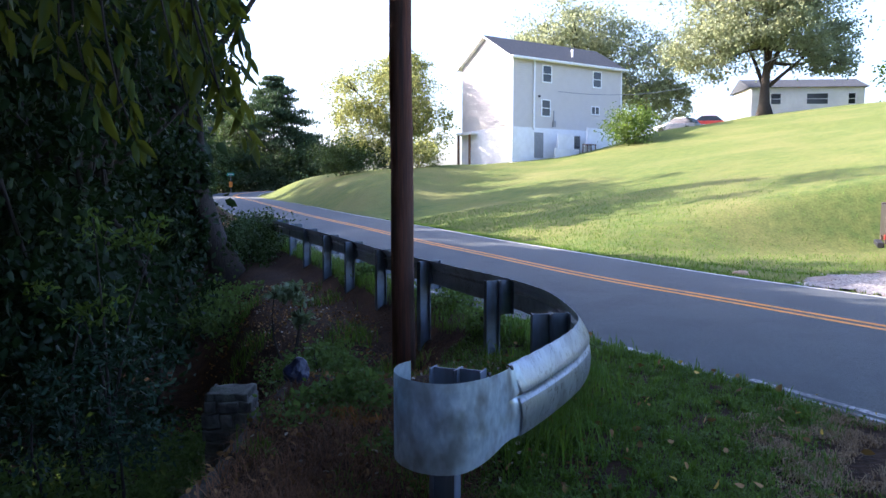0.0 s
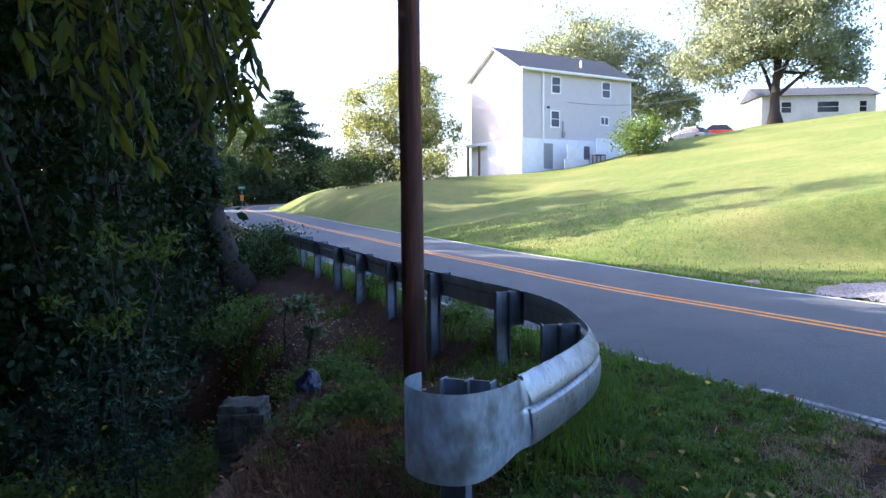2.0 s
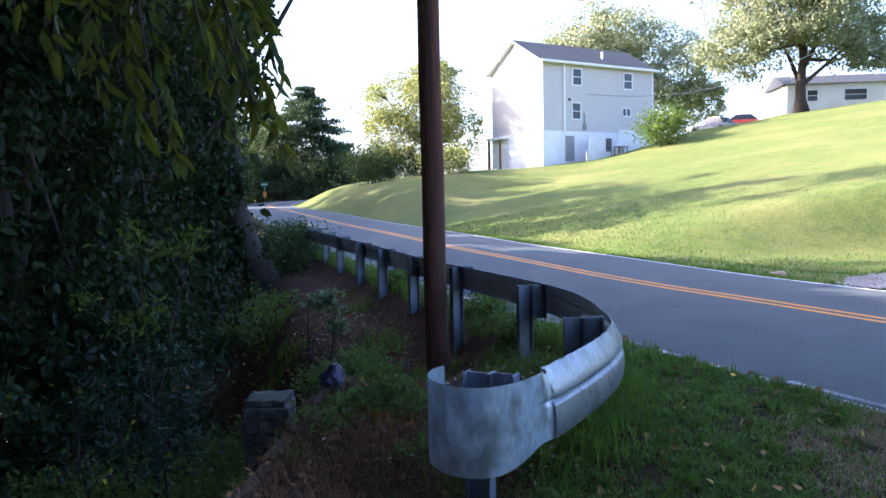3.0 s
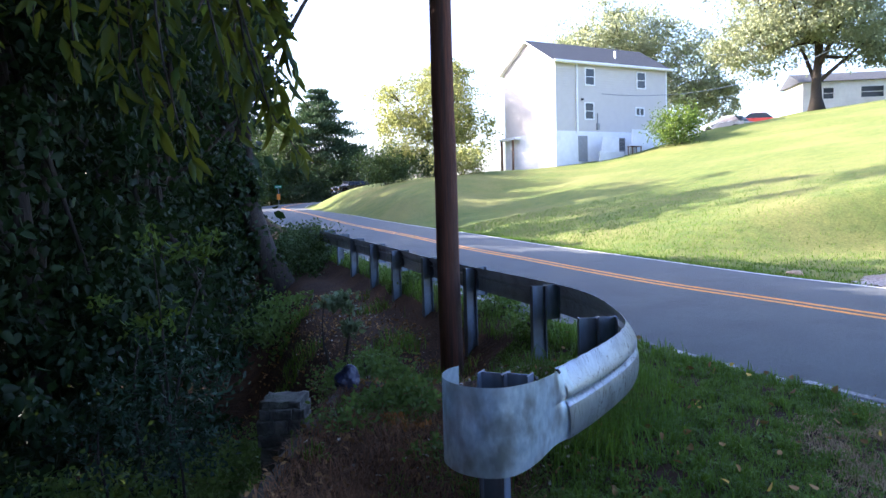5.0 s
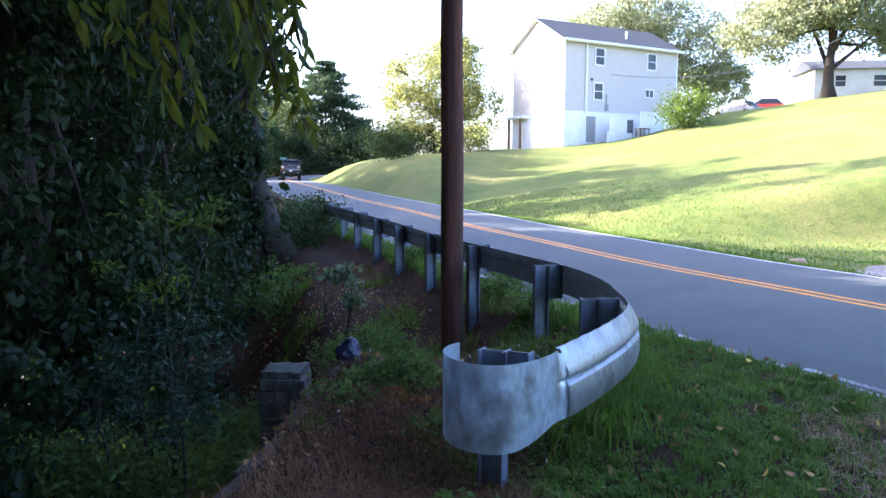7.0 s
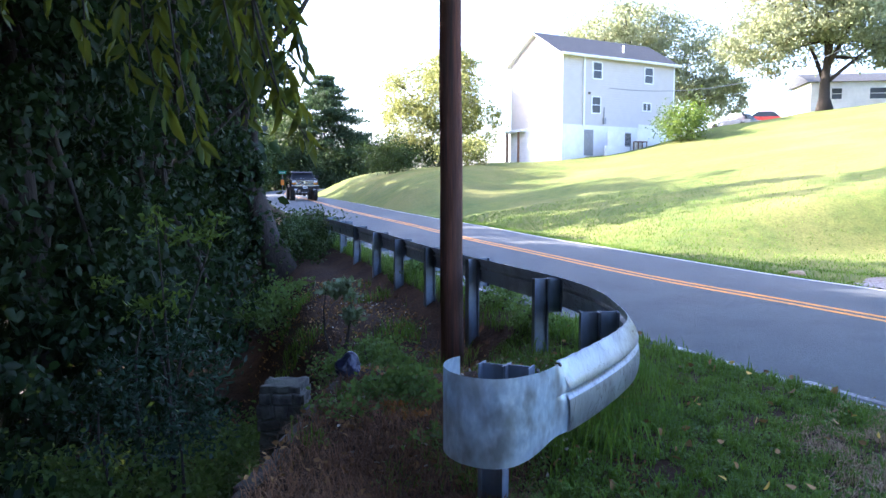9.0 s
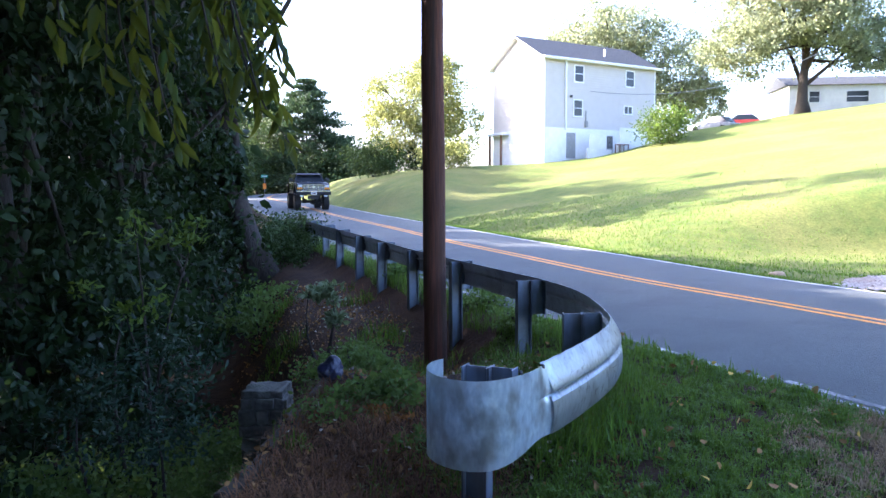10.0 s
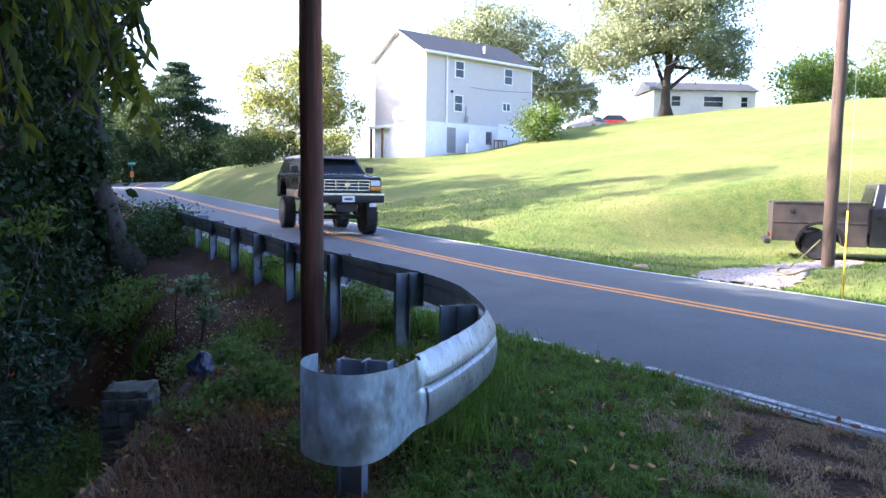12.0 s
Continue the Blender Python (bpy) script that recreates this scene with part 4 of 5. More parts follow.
    mesh_part("crown", leaves_mesh("crown", high, 0.26, rng, 0.4, 0.25), M["leaf_mid"], t, "unseen leafy crown overhead, spread to shade the ravine")
    me = leaves_mesh("leaves", np.array(pos), np.array(size), rng, 0.35, 0.17, np.array(way) * 1.3)
    mesh_part("leaves", me, M["leaf_hang"], t, "long pointed green leaves")


build_hanging_branch()


# ---- stone pier, wall edge, bag ----
def build_stonework():
    z0 = ground_z(-1.95, 6.3) - 0.1
    pier = thing("stone_pier", "mossy rough stone pier at the ravine edge", "stone pier", pose(-1.90, 6.30, 0, 0, 0, 4))
    part("core", box(-0.175, 0.175, -0.175, 0.175, z0, -0.13, 0.01), M["mortar"], pier)
    cap = box(-0.185, 0.185, -0.185, 0.185, -0.17, -0.11)
    bmesh.ops.subdivide_edges(cap, edges=cap.edges[:], cuts=7, use_grid_fill=True)
    for v in cap.verts:
        v.co += Vector((noise.noise(v.co * 9), noise.noise(v.co * 9 + Vector((5, 0, 0))), 1.2 * noise.noise(v.co * 11 + Vector((0, 7, 0))))) * 0.022
    part("cap", cap, M["stone"], pier, "rough mossy cap stone", smooth=True)
    rng = random.Random(4)
    z = -0.17
    while z > z0:
        h = rng.uniform(0.09, 0.15)
        for a in range(4):
            x = -0.19
            while x < 0.17:
                w = min(rng.uniform(0.10, 0.19), 0.20 - x)
                if w > 0.04:
                    b = box(x + 0.006, x + w - 0.006, -0.192 - rng.uniform(0, 0.022), -0.16, z - h + 0.006, z - 0.006, 0.012)
                    st = part("stone", b, M["stone"], pier)
                    st.matrix_basis = pose(rng.uniform(-0.008, 0.008), rng.uniform(-0.008, 0.008), 0, 0, 0, 90 * a) @ pose(x + w / 2, 0, z - h / 2, 0, rng.uniform(-11, 11), 0) @ pose(-x - w / 2, 0, h / 2 - z)
                x += w
        z -= h
    # headwall along the ravine
    wall = thing("headwall", "low crumbling mossy stone headwall along the ravine", "wall", kind="structure")
    line = smooth_line([(-1.36, 1.8), (-1.32, 3.2), (-1.26, 4.3), (-1.20, 5.2), (-1.17, 6.1)], 0.33)
    for i in range(len(line) - 1):
        a, b = line[i], line[i + 1]
        zt = ground_z(a[0] + 0.35, a[1]) - 0.005 + rng.uniform(-0.018, 0.018)
        bm = box(-0.085 + rng.uniform(-0.03, 0.02), -0.01 + rng.uniform(-0.03, 0.02), 0.002, float(np.linalg.norm(b - a)) - 0.002, zt - 0.14, zt, 0.02)
        s = part("coping_stone", bm, M["concrete"], wall)
        s.matrix_basis = pose(a[0] + rng.uniform(-0.02, 0.02), a[1], 0, rng.uniform(-1.5, 1.5), rng.uniform(-3, 3), math.degrees(math.atan2(-(b - a)[0], (b - a)[1])) + rng.uniform(-4, 4))
        for r in range(8):
            zz = zt - 0.15 - r * 0.16
            bm = box(-0.085 - rng.uniform(0, 0.03), 0.05, 0.004, float(np.linalg.norm(b - a)) - 0.006, zz - 0.155, zz - 0.004, 0.014)
            s2 = part("stone", bm, M["stone"], wall)
            s2.matrix_basis = s.matrix_basis
    # crumpled bag
    bm = bmesh.new()
    bmesh.ops.create_icosphere(bm, subdivisions=4, radius=0.11)
    for v in bm.verts:
        n = noise.noise(v.co * 14) * 0.032 + noise.noise(v.co * 34) * 0.016
        v.co = v.co * (1 + n / 0.13)
        v.co.z = v.co.z * 0.9 + 0.05 * math.exp(-((v.co.x - 0.02) ** 2 + v.co.y ** 2) / 0.003)
    bag = part("plastic_bag", bm, M["bag"])
    bag.matrix_basis = pose(-1.20, 5.80, ground_z(-0.85, 5.80) + 0.07)
    tagged(bag, "crumpled dark blue plastic bag on the ground", "bag")


build_stonework()


# ---- house on the hill ----
def window_part(h, x0, x1, z0, z1, y=0.0, sash=True, mull=False):
    """A double-hung window standing proud of the wall at y, with frame, panes and meeting rail."""
    w = part("window", box(x0 + 0.07, x1 - 0.07, y - 0.02, y + 0.03, z0 + 0.07, z1 - 0.07), M["black"], h)
    f = bmesh.new()
    for a in ((x0, x0 + 0.09, z0, z1), (x1 - 0.09, x1, z0, z1), (x0 + 0.09, x1 - 0.09, z0, z0 + 0.09), (x0 + 0.09, x1 - 0.09, z1 - 0.09, z1)):
        box(a[0], a[1], y - 0.06, y + 0.02, a[2], a[3], bm=f)
    part("window_frame", f, M["trim"], w)
    if mull:
        xm = (x0 + x1) / 2
        part("mullion", box(xm - 0.035, xm + 0.035, y - 0.05, y, z0 + 0.09, z1 - 0.09), M["trim"], w)
        for a, b in ((x0 + 0.09, xm - 0.035), (xm + 0.035, x1 - 0.09)):
            part("pane", box(a, b, y - 0.034, y - 0.024, z0 + 0.09, z1 - 0.09), M["glass"], w)
    else:
        zm = (z0 + z1) / 2
        part("meeting_rail", box(x0 + 0.09, x1 - 0.09, y - 0.05, y, zm - 0.025, zm + 0.025), M["trim"], w)
        for a, b in ((z0 + 0.09, zm - 0.025), (zm + 0.025, z1 - 0.09)):
            part("pane", box(x0 + 0.09, x1 - 0.09, y - 0.034, y - 0.024, a, b), M["glass"], w)
    return w


def build_house():
    h = thing("house", "two-storey house with pale grey vinyl siding and a dark shingle roof", "house", pose(5.37, 56.0, 0, 0, 0, 32.6))
    L, W = 11.8, 6.9
    part("basement_wall", box(-0.01, L + 0.01, -0.01, W + 0.01, 2.5, 6.77), M["white_wall"], h, "white painted basement wall")
    part("core_wall", box(0.03, L - 0.03, 0.03, W - 0.03, 6.77, 12.2), M["siding"], h)
    # siding boards, lapped
    for side in range(4):
        n, z = 30, 6.75
        step = (12.2 - 6.75) / n
        length = L if side % 2 == 0 else W
        bm = bmesh.new()
        for i in range(n):
            a = z + i * step
            v = [bm.verts.new(p) for p in ((0, 0.03, a + step), (0, -0.012, a), (length, -0.012, a), (length, 0.03, a + step), (0, 0.03, a), (length, 0.03, a))]
            bm.faces.new((v[0], v[1], v[2], v[3])), bm.faces.new((v[1], v[4], v[5], v[2]))
        ob = part("siding", bm, M["siding"], h)
        ob.matrix_basis = (pose(0, 0, 0), pose(L, 0, 0, 0, 0, 90), pose(L, W, 0, 0, 0, 180), pose(0, W, 0, 0, 0, 270))[side]
    # gable walls
    for x in (0.0, L - 0.12):
        g = prism([(0.0, 12.2), (W, 12.2), (W / 2, 14.0)], 0, 0.12)
        ob = part("gable_wall", g, M["siding"], h)
        ob.matrix_basis = Matrix.Translation((x + 0.12, 0, 0)) @ Matrix.Rotation(radians(90), 4, "Z")
    # roof slabs with overhang
    rf = bmesh.new()
    rise, o = 2.0, 0.35
    slope = rise / (W / 2)
    for sgn in (0, 1):
        pts = [(-o, 12.2 - o * slope), (W / 2, 12.2 + rise), (W / 2, 12.25 + rise), (-o, 12.25 - o * slope)]
        pts = [(y if sgn == 0 else W - y, z) for y, z in pts]
        a = [rf.verts.new((-o, y, z)) for y, z in pts]
        b = [rf.verts.new((L + o, y, z)) for y, z in pts]
        rf.faces.new(a), rf.faces.new(b[::-1])
        for i in range(4):
            rf.faces.new((a[i], b[i], b[(i + 1) % 4], a[(i + 1) % 4]))
    bmesh.ops.recalc_face_normals(rf, faces=rf.faces)
    # slab under the shingles, white so that glare bleaches the roof edge
    deck = bmesh.new()
    for sgn in (0, 1):
        pts = [(-o - 0.02, 12.09 - o * slope), (W / 2, 12.10 + rise), (W / 2, 12.196 + rise), (-o - 0.02, 12.19 - o * slope)]
        pts = [(y if sgn == 0 else W - y, z) for y, z in pts]
        a = [deck.verts.new((-o - 0.03, y, z)) for y, z in pts]
        b = [deck.verts.new((L + o + 0.03, y, z)) for y, z in pts]
        deck.faces.new(a), deck.faces.new(b[::-1])
        for i in range(4):
            deck.faces.new((a[i], b[i], b[(i + 1) % 4], a[(i + 1) % 4]))
    bmesh.ops.recalc_face_normals(deck, faces=deck.faces)
    part("rake_board", deck, M["trim"], h, "white roof deck edge, glare put into its colour")
    roof = part("roof", rf, M["roof"], h, "dark blue-grey shingle roof")
    part("vent_pipe", lathe([(0.09, 0), (0.09, 0.75), (0.07, 0.76)], 10), M["trim"], roof).matrix_basis = pose(7.2, 1.2, 12.75)
    part("gutter", box(-0.36, L + 0.36, -0.50, -0.36, 11.93, 12.09, 0.02), M["trim"], h, "white gutter")
    part("soffit", box(-0.3, L + 0.3, -0.36, 0.0, 12.0, 12.06), M["trim"], h)
    part("downspout", box(2.02, 2.16, -0.14, -0.02, 6.6, 12.0, 0.02), M["trim"], h)
    part("corner_trim", box(L - 0.09, L + 0.015, -0.03, 0.06, 6.77, 12.1), M["trim"], h)
    part("corner_trim", box(-0.02, 0.10, -0.03, 0.06, 6.77, 12.1), M["trim"], h)
    window_part(h, 2.93, 3.94, 10.33, 11.72)
    window_part(h, 8.37, 9.40, 10.33, 11.72)
    window_part(h, 2.86, 3.84, 7.66, 9.04)
    window_part(h, 8.23, 9.22, 8.10, 8.84, mull=True)
    part("meter_box", box(4.05, 4.30, -0.16, 0.0, 6.9, 7.4, 0.02), M["wire"], h)
    part("utility_conduit", box(4.14, 4.20, -0.08, 0.0, 7.4, 8.2), M["wire"], h)
    part("wall_vent", box(2.55, 2.75, -0.09, 0.0, 9.15, 9.32, 0.01), M["black"], h)
    porch = part("porch_roof", box(-0.6, 0.0, 4.6, 6.9, 6.45, 6.65, 0.02), M["trim"], h, "white porch roof edge")
    part("porch_post", box(-0.55, -0.40, 6.65, 6.82, 3.4, 6.45), M["brown"], porch)
    part("porch_post", box(-0.55, -0.42, 5.0, 5.15, 3.4, 6.45), M["brown"], porch)
    part("basement_door", box(2.2, 3.1, -0.06, 0.0, 4.4, 6.4, 0.01), M["wire"], h)
    m = h.matrix_basis
    for x0, x1, y, z0, z1 in ((3.4, 5.1, -1.4, 4.75, 6.35), (6.4, 8.1, -1.5, 5.1, 6.75)):
        wp = m @ Vector(((x0 + x1) / 2, y, 0))
        dz = ground_z(wp.x, wp.y) - z0 + 0.1
        z0, z1 = z0 + dz, z1 + dz
        w = thing("white_panel", "white board fence panel standing beside the house", "fence panel", m @ pose((x0 + x1) / 2, y, 0), "white panels by the house")
        part("board", box(-(x1 - x0) / 2, (x1 - x0) / 2, -0.05, 0.05, z0 - 0.3, z1, 0.015), M["white_wall"], w)
        part("board", box(-(x1 - x0) / 2 - 0.5, (x1 - x0) / 2 + 0.3, -0.32, -0.20, z0 - 1.0, z0 + 0.45, 0.015), M["white_wall"], w)
    ac = thing("air_conditioner", "grey outdoor air conditioner unit against the house", "air conditioner", m @ pose(5.65, -0.7, 5.2))
    part("cabinet", box(-0.42, 0.42, -0.4, 0.4, -0.6, 1.0, 0.03), M["wire"], ac)
    for k in range(9):
        part("louvre", box(-0.38, 0.38, -0.42, -0.40, 0.05 + k * 0.1, 0.10 + k * 0.1), M["black"], ac)
    st = thing("garden_table", "small brown wooden table in front of the house", "table", m @ pose(6.0, -2.2, ground_z(*(m @ Vector((6.0, -2.2, 0)))[:2])))
    part("tabletop", box(-0.5, 0.5, -0.3, 0.3, 0.5, 0.56, 0.01), M["brown"], st)
    for a in (-0.44, 0.44):
        for b in (-0.24, 0.24):
            part("leg", box(a - 0.03, a + 0.03, b - 0.03, b + 0.03, -0.15, 0.5), M["brown"], st)
    # service cable from the house to the crest
    a = m @ Vector((9.0 - 4.6, -0.3, 9.7))
    pts = [tuple(a.lerp(Vector((31, 66, 14.2)), t) - Vector((0, 0, 1.5 * 4 * t * (1 - t)))) for t in np.linspace(0, 1, 16)]
    c = part("service_cable", tube(pts, 0.028, 5), M["wire"])
    tagged(c, "pale overhead service cable running to the house", "cable")


def build_far_house():
    z = ground_z(41, 80)
    h = thing("bungalow", "long low white bungalow on the hill crest", "house", pose(36, 80, z - 0.3, 0, 0, -4))
    part("wall", box(-2, 10, 0, 6, 0, 3.1), M["white_wall"], h)
    r = prism([(-0.4, 3.1), (6.4, 3.1), (3, 4.4)], -2.4, 10.4)
    ob = part("roof", r, M["roof"], h)
    ob.matrix_basis = Matrix.Rotation(radians(90), 4, "Z") @ Matrix.Scale(-1, 4, (0, 1, 0))
    for a, b in ((0, 1.2), (3.8, 6.2), (8.2, 9.1)):
        window_part(h, a, b, 1.2, 2.5)


build_house()
build_far_house()


# ---- grass, litter, gravel ----
def blades_mesh(name, pos, length, width, rng, lean=0.5):
    """Grass blades as bent tapered strips."""
    n = len(pos)
    L = (np.broadcast_to(np.asarray(length, float), (n,)) * rng.uniform(0.5, 1.25, n))[:, None]
    a = rng.uniform(0, 2 * np.pi, n)
    out = np.stack([np.cos(a), np.sin(a), np.zeros(n)], 1)
    side = np.stack([-np.sin(a), np.cos(a), np.zeros(n)], 1) * (width * rng.uniform(0.7, 1.3, n))[:, None]
    k = (lean * rng.uniform(0.2, 1.3, n))[:, None]
    up = np.array([0, 0, 1.0])
    mid = pos + L * 0.55 * up + out * L * 0.25 * k
    tip = pos + L * (1 - 0.28 * k) * up + out * L * 0.8 * k
    v = np.stack([pos - side, pos + side, mid + side * 0.7, tip, mid - side * 0.7], 1)
    me = bpy.data.meshes.new(name)
    me.vertices.add(5 * n)
    me.vertices.foreach_set("co", v.reshape(-1).astype(np.float32))
    base = np.arange(n)[:, None] * 5
    idx = (base + np.array([0, 1, 2, 0, 2, 4, 4, 2, 3])).reshape(-1)
    me.loops.add(9 * n)
    me.loops.foreach_set("vertex_index", idx.astype(np.int32))
    me.polygons.add(3 * n)
    me.polygons.foreach_set("loop_start", (np.arange(3 * n) * 3).astype(np.int32))
    me.update(calc_edges=True)
    return me


def scatter(rng, n, x0, x1, y0, y1, keep):
    """Random places on the land where keep(x, y, off) is a chance from 0 to 1."""
    x, y = rng.uniform(x0, x1, n), rng.uniform(y0, y1, n)
    z, off = land(x, y)
    ok = rng.random(n) < keep(x, y, off)
    return np.stack([x, y, z], 1)[ok]


def stuff(name, me, material, label, category):
    ob = mesh_part(name, me, material)
    tagged(ob, label, category, kind="stuff")
    return ob


def wild(x, y):
    return 0.5 + 0.5 * np.sin(x * 3.1 + 1.3 * np.sin(y * 2.3)) * np.sin(y * 2.7 + np.cos(x * 1.9))


def puddle(x, y):
    return smoothstep(1.05, 0.6, np.hypot((x - 2.85) / 0.85, (y - 3.8) / 1.25))


def build_grass():
    rng = np.random.default_rng(15)
    # verge between the camera, the rail's end and the road
    p = scatter(rng, 300000, -0.6, 4.0, -0.5, 8.5, lambda x, y, o: (o < -NEAR_W + 0.02) * smoothstep(-0.35, 0.5, x + 0.15 * np.sin(y * 5)) * (1 - puddle(x, y)) * smoothstep(-0.5, 1.7, y + 0.3 * np.sin(x * 4)) * smoothstep(0.1, 0.75, 0.55 * wild(x * 2, y * 2) + 0.45 * wild(x * 9 + 2, y * 8)))
    stuff("verge_grass", blades_mesh("verge_grass", p, 0.035 + 0.10 * wild(p[:, 0] * 6, p[:, 1] * 5) ** 2 * (0.5 + 0.5 * wild(p[:, 0] * 1.7 + 1, p[:, 1] * 1.9)), 0.0036, rng, 1.3), M["grass"], "short green grass on the road verge", "grass")
    p = scatter(rng, 34000, -0.5, 4.0, 1.8, 8.5, lambda x, y, o: (o < -NEAR_W) * smoothstep(-0.3, 0.4, x) * (1 - puddle(x, y)) * smoothstep(0.4, 0.8, wild(x * 4 + 3, y * 4)))
    stuff("clover", leaves_mesh("clover", p + np.array([0, 0, 0.03]), 0.022, rng, -0.4, 0.5), M["weed"], "low clover among the verge grass", "grass")
    # long grass hugging the rail and its posts
    t = rng.integers(0, len(RAIL) - 34, 14000)
    q = RAIL[t] + rng.normal(size=(14000, 2)) * np.array([0.22, 0.20])
    z, off = land(q[:, 0], q[:, 1])
    ok = (off < -NEAR_W - 0.03) & (q[:, 1] > 4.0) & ((q[:, 1] < 6.5) | (off > -NEAR_W - 0.62))
    stuff("tall_grass", blades_mesh("tall_grass", np.stack([q[:, 0], q[:, 1], z], 1)[ok], 0.20, 0.004, rng, 0.9), M["grass"], "longer uncut grass along the guardrail", "grass")
    # verge strip along the rail, farther off
    p = scatter(rng, 60000, -9, 2.5, 6.0, 30, lambda x, y, o: (o < -NEAR_W + 0.02) * (o > -NEAR_W - 0.6) * (0.4 + 0.6 * wild(x, y)))
    stuff("verge_grass", blades_mesh("verge_grass", p, 0.15, 0.006, rng, 0.8), M["grass"], "green grass strip beside the guardrail", "grass")
    p = scatter(rng, 16000, -4.5, 0.9, 6.8, 13, lambda x, y, o: (o < -NEAR_W - 0.9) * smoothstep(0.7, 0.9, wild(x * 0.9 + 2, y * 0.8)))
    stuff("undergrowth", blades_mesh("undergrowth", p, 0.22, 0.006, rng, 0.9), M["grass"], "patches of shaded green grass behind the guardrail", "grass")
    # lawn's edge beside the far side of the road
    p = scatter(rng, 150000, -4, 15, 8.5, 32, lambda x, y, o: (o > FAR_W - 0.03) * np.exp(-(o - FAR_W) / 3.5) * (1 - np.clip(gravel_mask(x, y) * 1.6, 0, 1)))
    stuff("lawn_grass", blades_mesh("lawn_grass", p, 0.075, 0.007, rng, 0.9), M["grass"], "mown lawn grass along the road edge", "grass")
    # dry grass
    p = scatter(rng, 60000, 1.6, 4.2, 1.8, 5.4, lambda x, y, o: (o < -NEAR_W - 0.05) * smoothstep(1.35, 0.9, np.hypot((x - 2.85) / 0.85, (y - 3.8) / 1.25)) * smoothstep(0.15, 0.7, wild(x * 3, y * 3)))
    stuff("dry_grass", blades_mesh("dry_grass", p, 0.055, 0.0028, rng, 1.9), M["drygrass"], "dry straw-coloured grass by the road edge", "grass")
    p = scatter(rng, 7000, -3.5, 0.8, 6.0, 13, lambda x, y, o: (o < -NEAR_W - 0.8) * wild(x * 3 + 1, y * 2))
    stuff("dry_stems", blades_mesh("dry_stems", p, 0.12, 0.0025, rng, 2.4), M["drystem"], "dry brown stems on the shaded slope", "grass")
    p = scatter(rng, 30000, -1.4, 0.4, 2.0, 5.6, lambda x, y, o: (0.25 + 0.75 * wild(x * 3 + 1, y * 2)) * smoothstep(-1.33, -1.15, x) * smoothstep(0.4, 0.0, x))
    stuff("dry_grass", blades_mesh("dry_grass", p, 0.11, 0.0024, rng, 2.3), M["drystem"], "dry brown grass over the shaded soil", "grass")
    p = scatter(rng, 2600, -1.5, 0.1, 3.6, 5.4, lambda x, y, o: smoothstep(0.6, 0.85, wild(x * 2.3, y * 2.6)))
    stuff("undergrowth", blades_mesh("undergrowth", p, 0.11, 0.004, rng, 1.2), M["grass"], "thin green grass on the shaded soil", "grass")


def flat_leaves(name, p, size, rng, material, label):
    d = rng.normal(size=(len(p), 3))
    d[:, 2] = 0.35
    me = leaves_mesh(name, p + np.array([0, 0, 0.012]), size, rng, 0.0, 0.36, d * 3)
    return stuff(name, me, material, label, "leaves")


def build_litter():
    rng = np.random.default_rng(16)
    p = scatter(rng, 11000, -4.5, 0.9, 3.0, 14, lambda x, y, o: (o < -NEAR_W - 0.9) * (0.2 + 0.8 * wild(x, y)))
    flat_leaves("leaf_litter", p, 0.05, rng, M["litter"], "brown fallen leaves on the shaded soil")
    p = scatter(rng, 1100, -3.2, 0.6, 4.0, 13, lambda x, y, o: (o < -NEAR_W - 0.9) * (0.1 + 0.9 * wild(x * 2 + 1, y)))
    flat_leaves("leaf_litter", p + np.array([0, 0, 0.02]), 0.04, rng, M["paleleaf"], "pale bleached fallen leaves on the shaded soil")
    p = scatter(rng, 220, -0.4, 3.6, 2.0, 8, lambda x, y, o: (o < -NEAR_W + 0.1) * 0.8)
    flat_leaves("fallen_leaves", p + np.array([0, 0, 0.035]), 0.065, rng, M["litter"], "brown and tan fallen leaves on the grass")
    p = scatter(rng, 30, 0.8, 3.6, 2.4, 6.5, lambda x, y, o: (o < -NEAR_W + 0.3) * 0.8)
    flat_leaves("fallen_leaves", p + np.array([0, 0, 0.035]), 0.06, rng, M["yleaf"], "yellow fallen leaves on the grass")


def gravel_mask(x, y):
    x, y = np.asarray(x, float), np.asarray(y, float)
    u, v = (x - 9.6) * 0.86 + (y - 13.2) * 0.5, -(x - 9.6) * 0.5 + (y - 13.2) * 0.86
    r = np.hypot(u / 4.6, v / 1.75) + 0.12 * np.sin(x * 2.1) * np.sin(y * 2.9) + 0.06 * np.sin(x * 7 + y * 5)
    return smoothstep(1.0, 0.8, r) * smoothstep(-0.25, 0.15, y - 11.3 - 0.92 * (x - 7.4) + 0.12 * np.sin(x * 5))


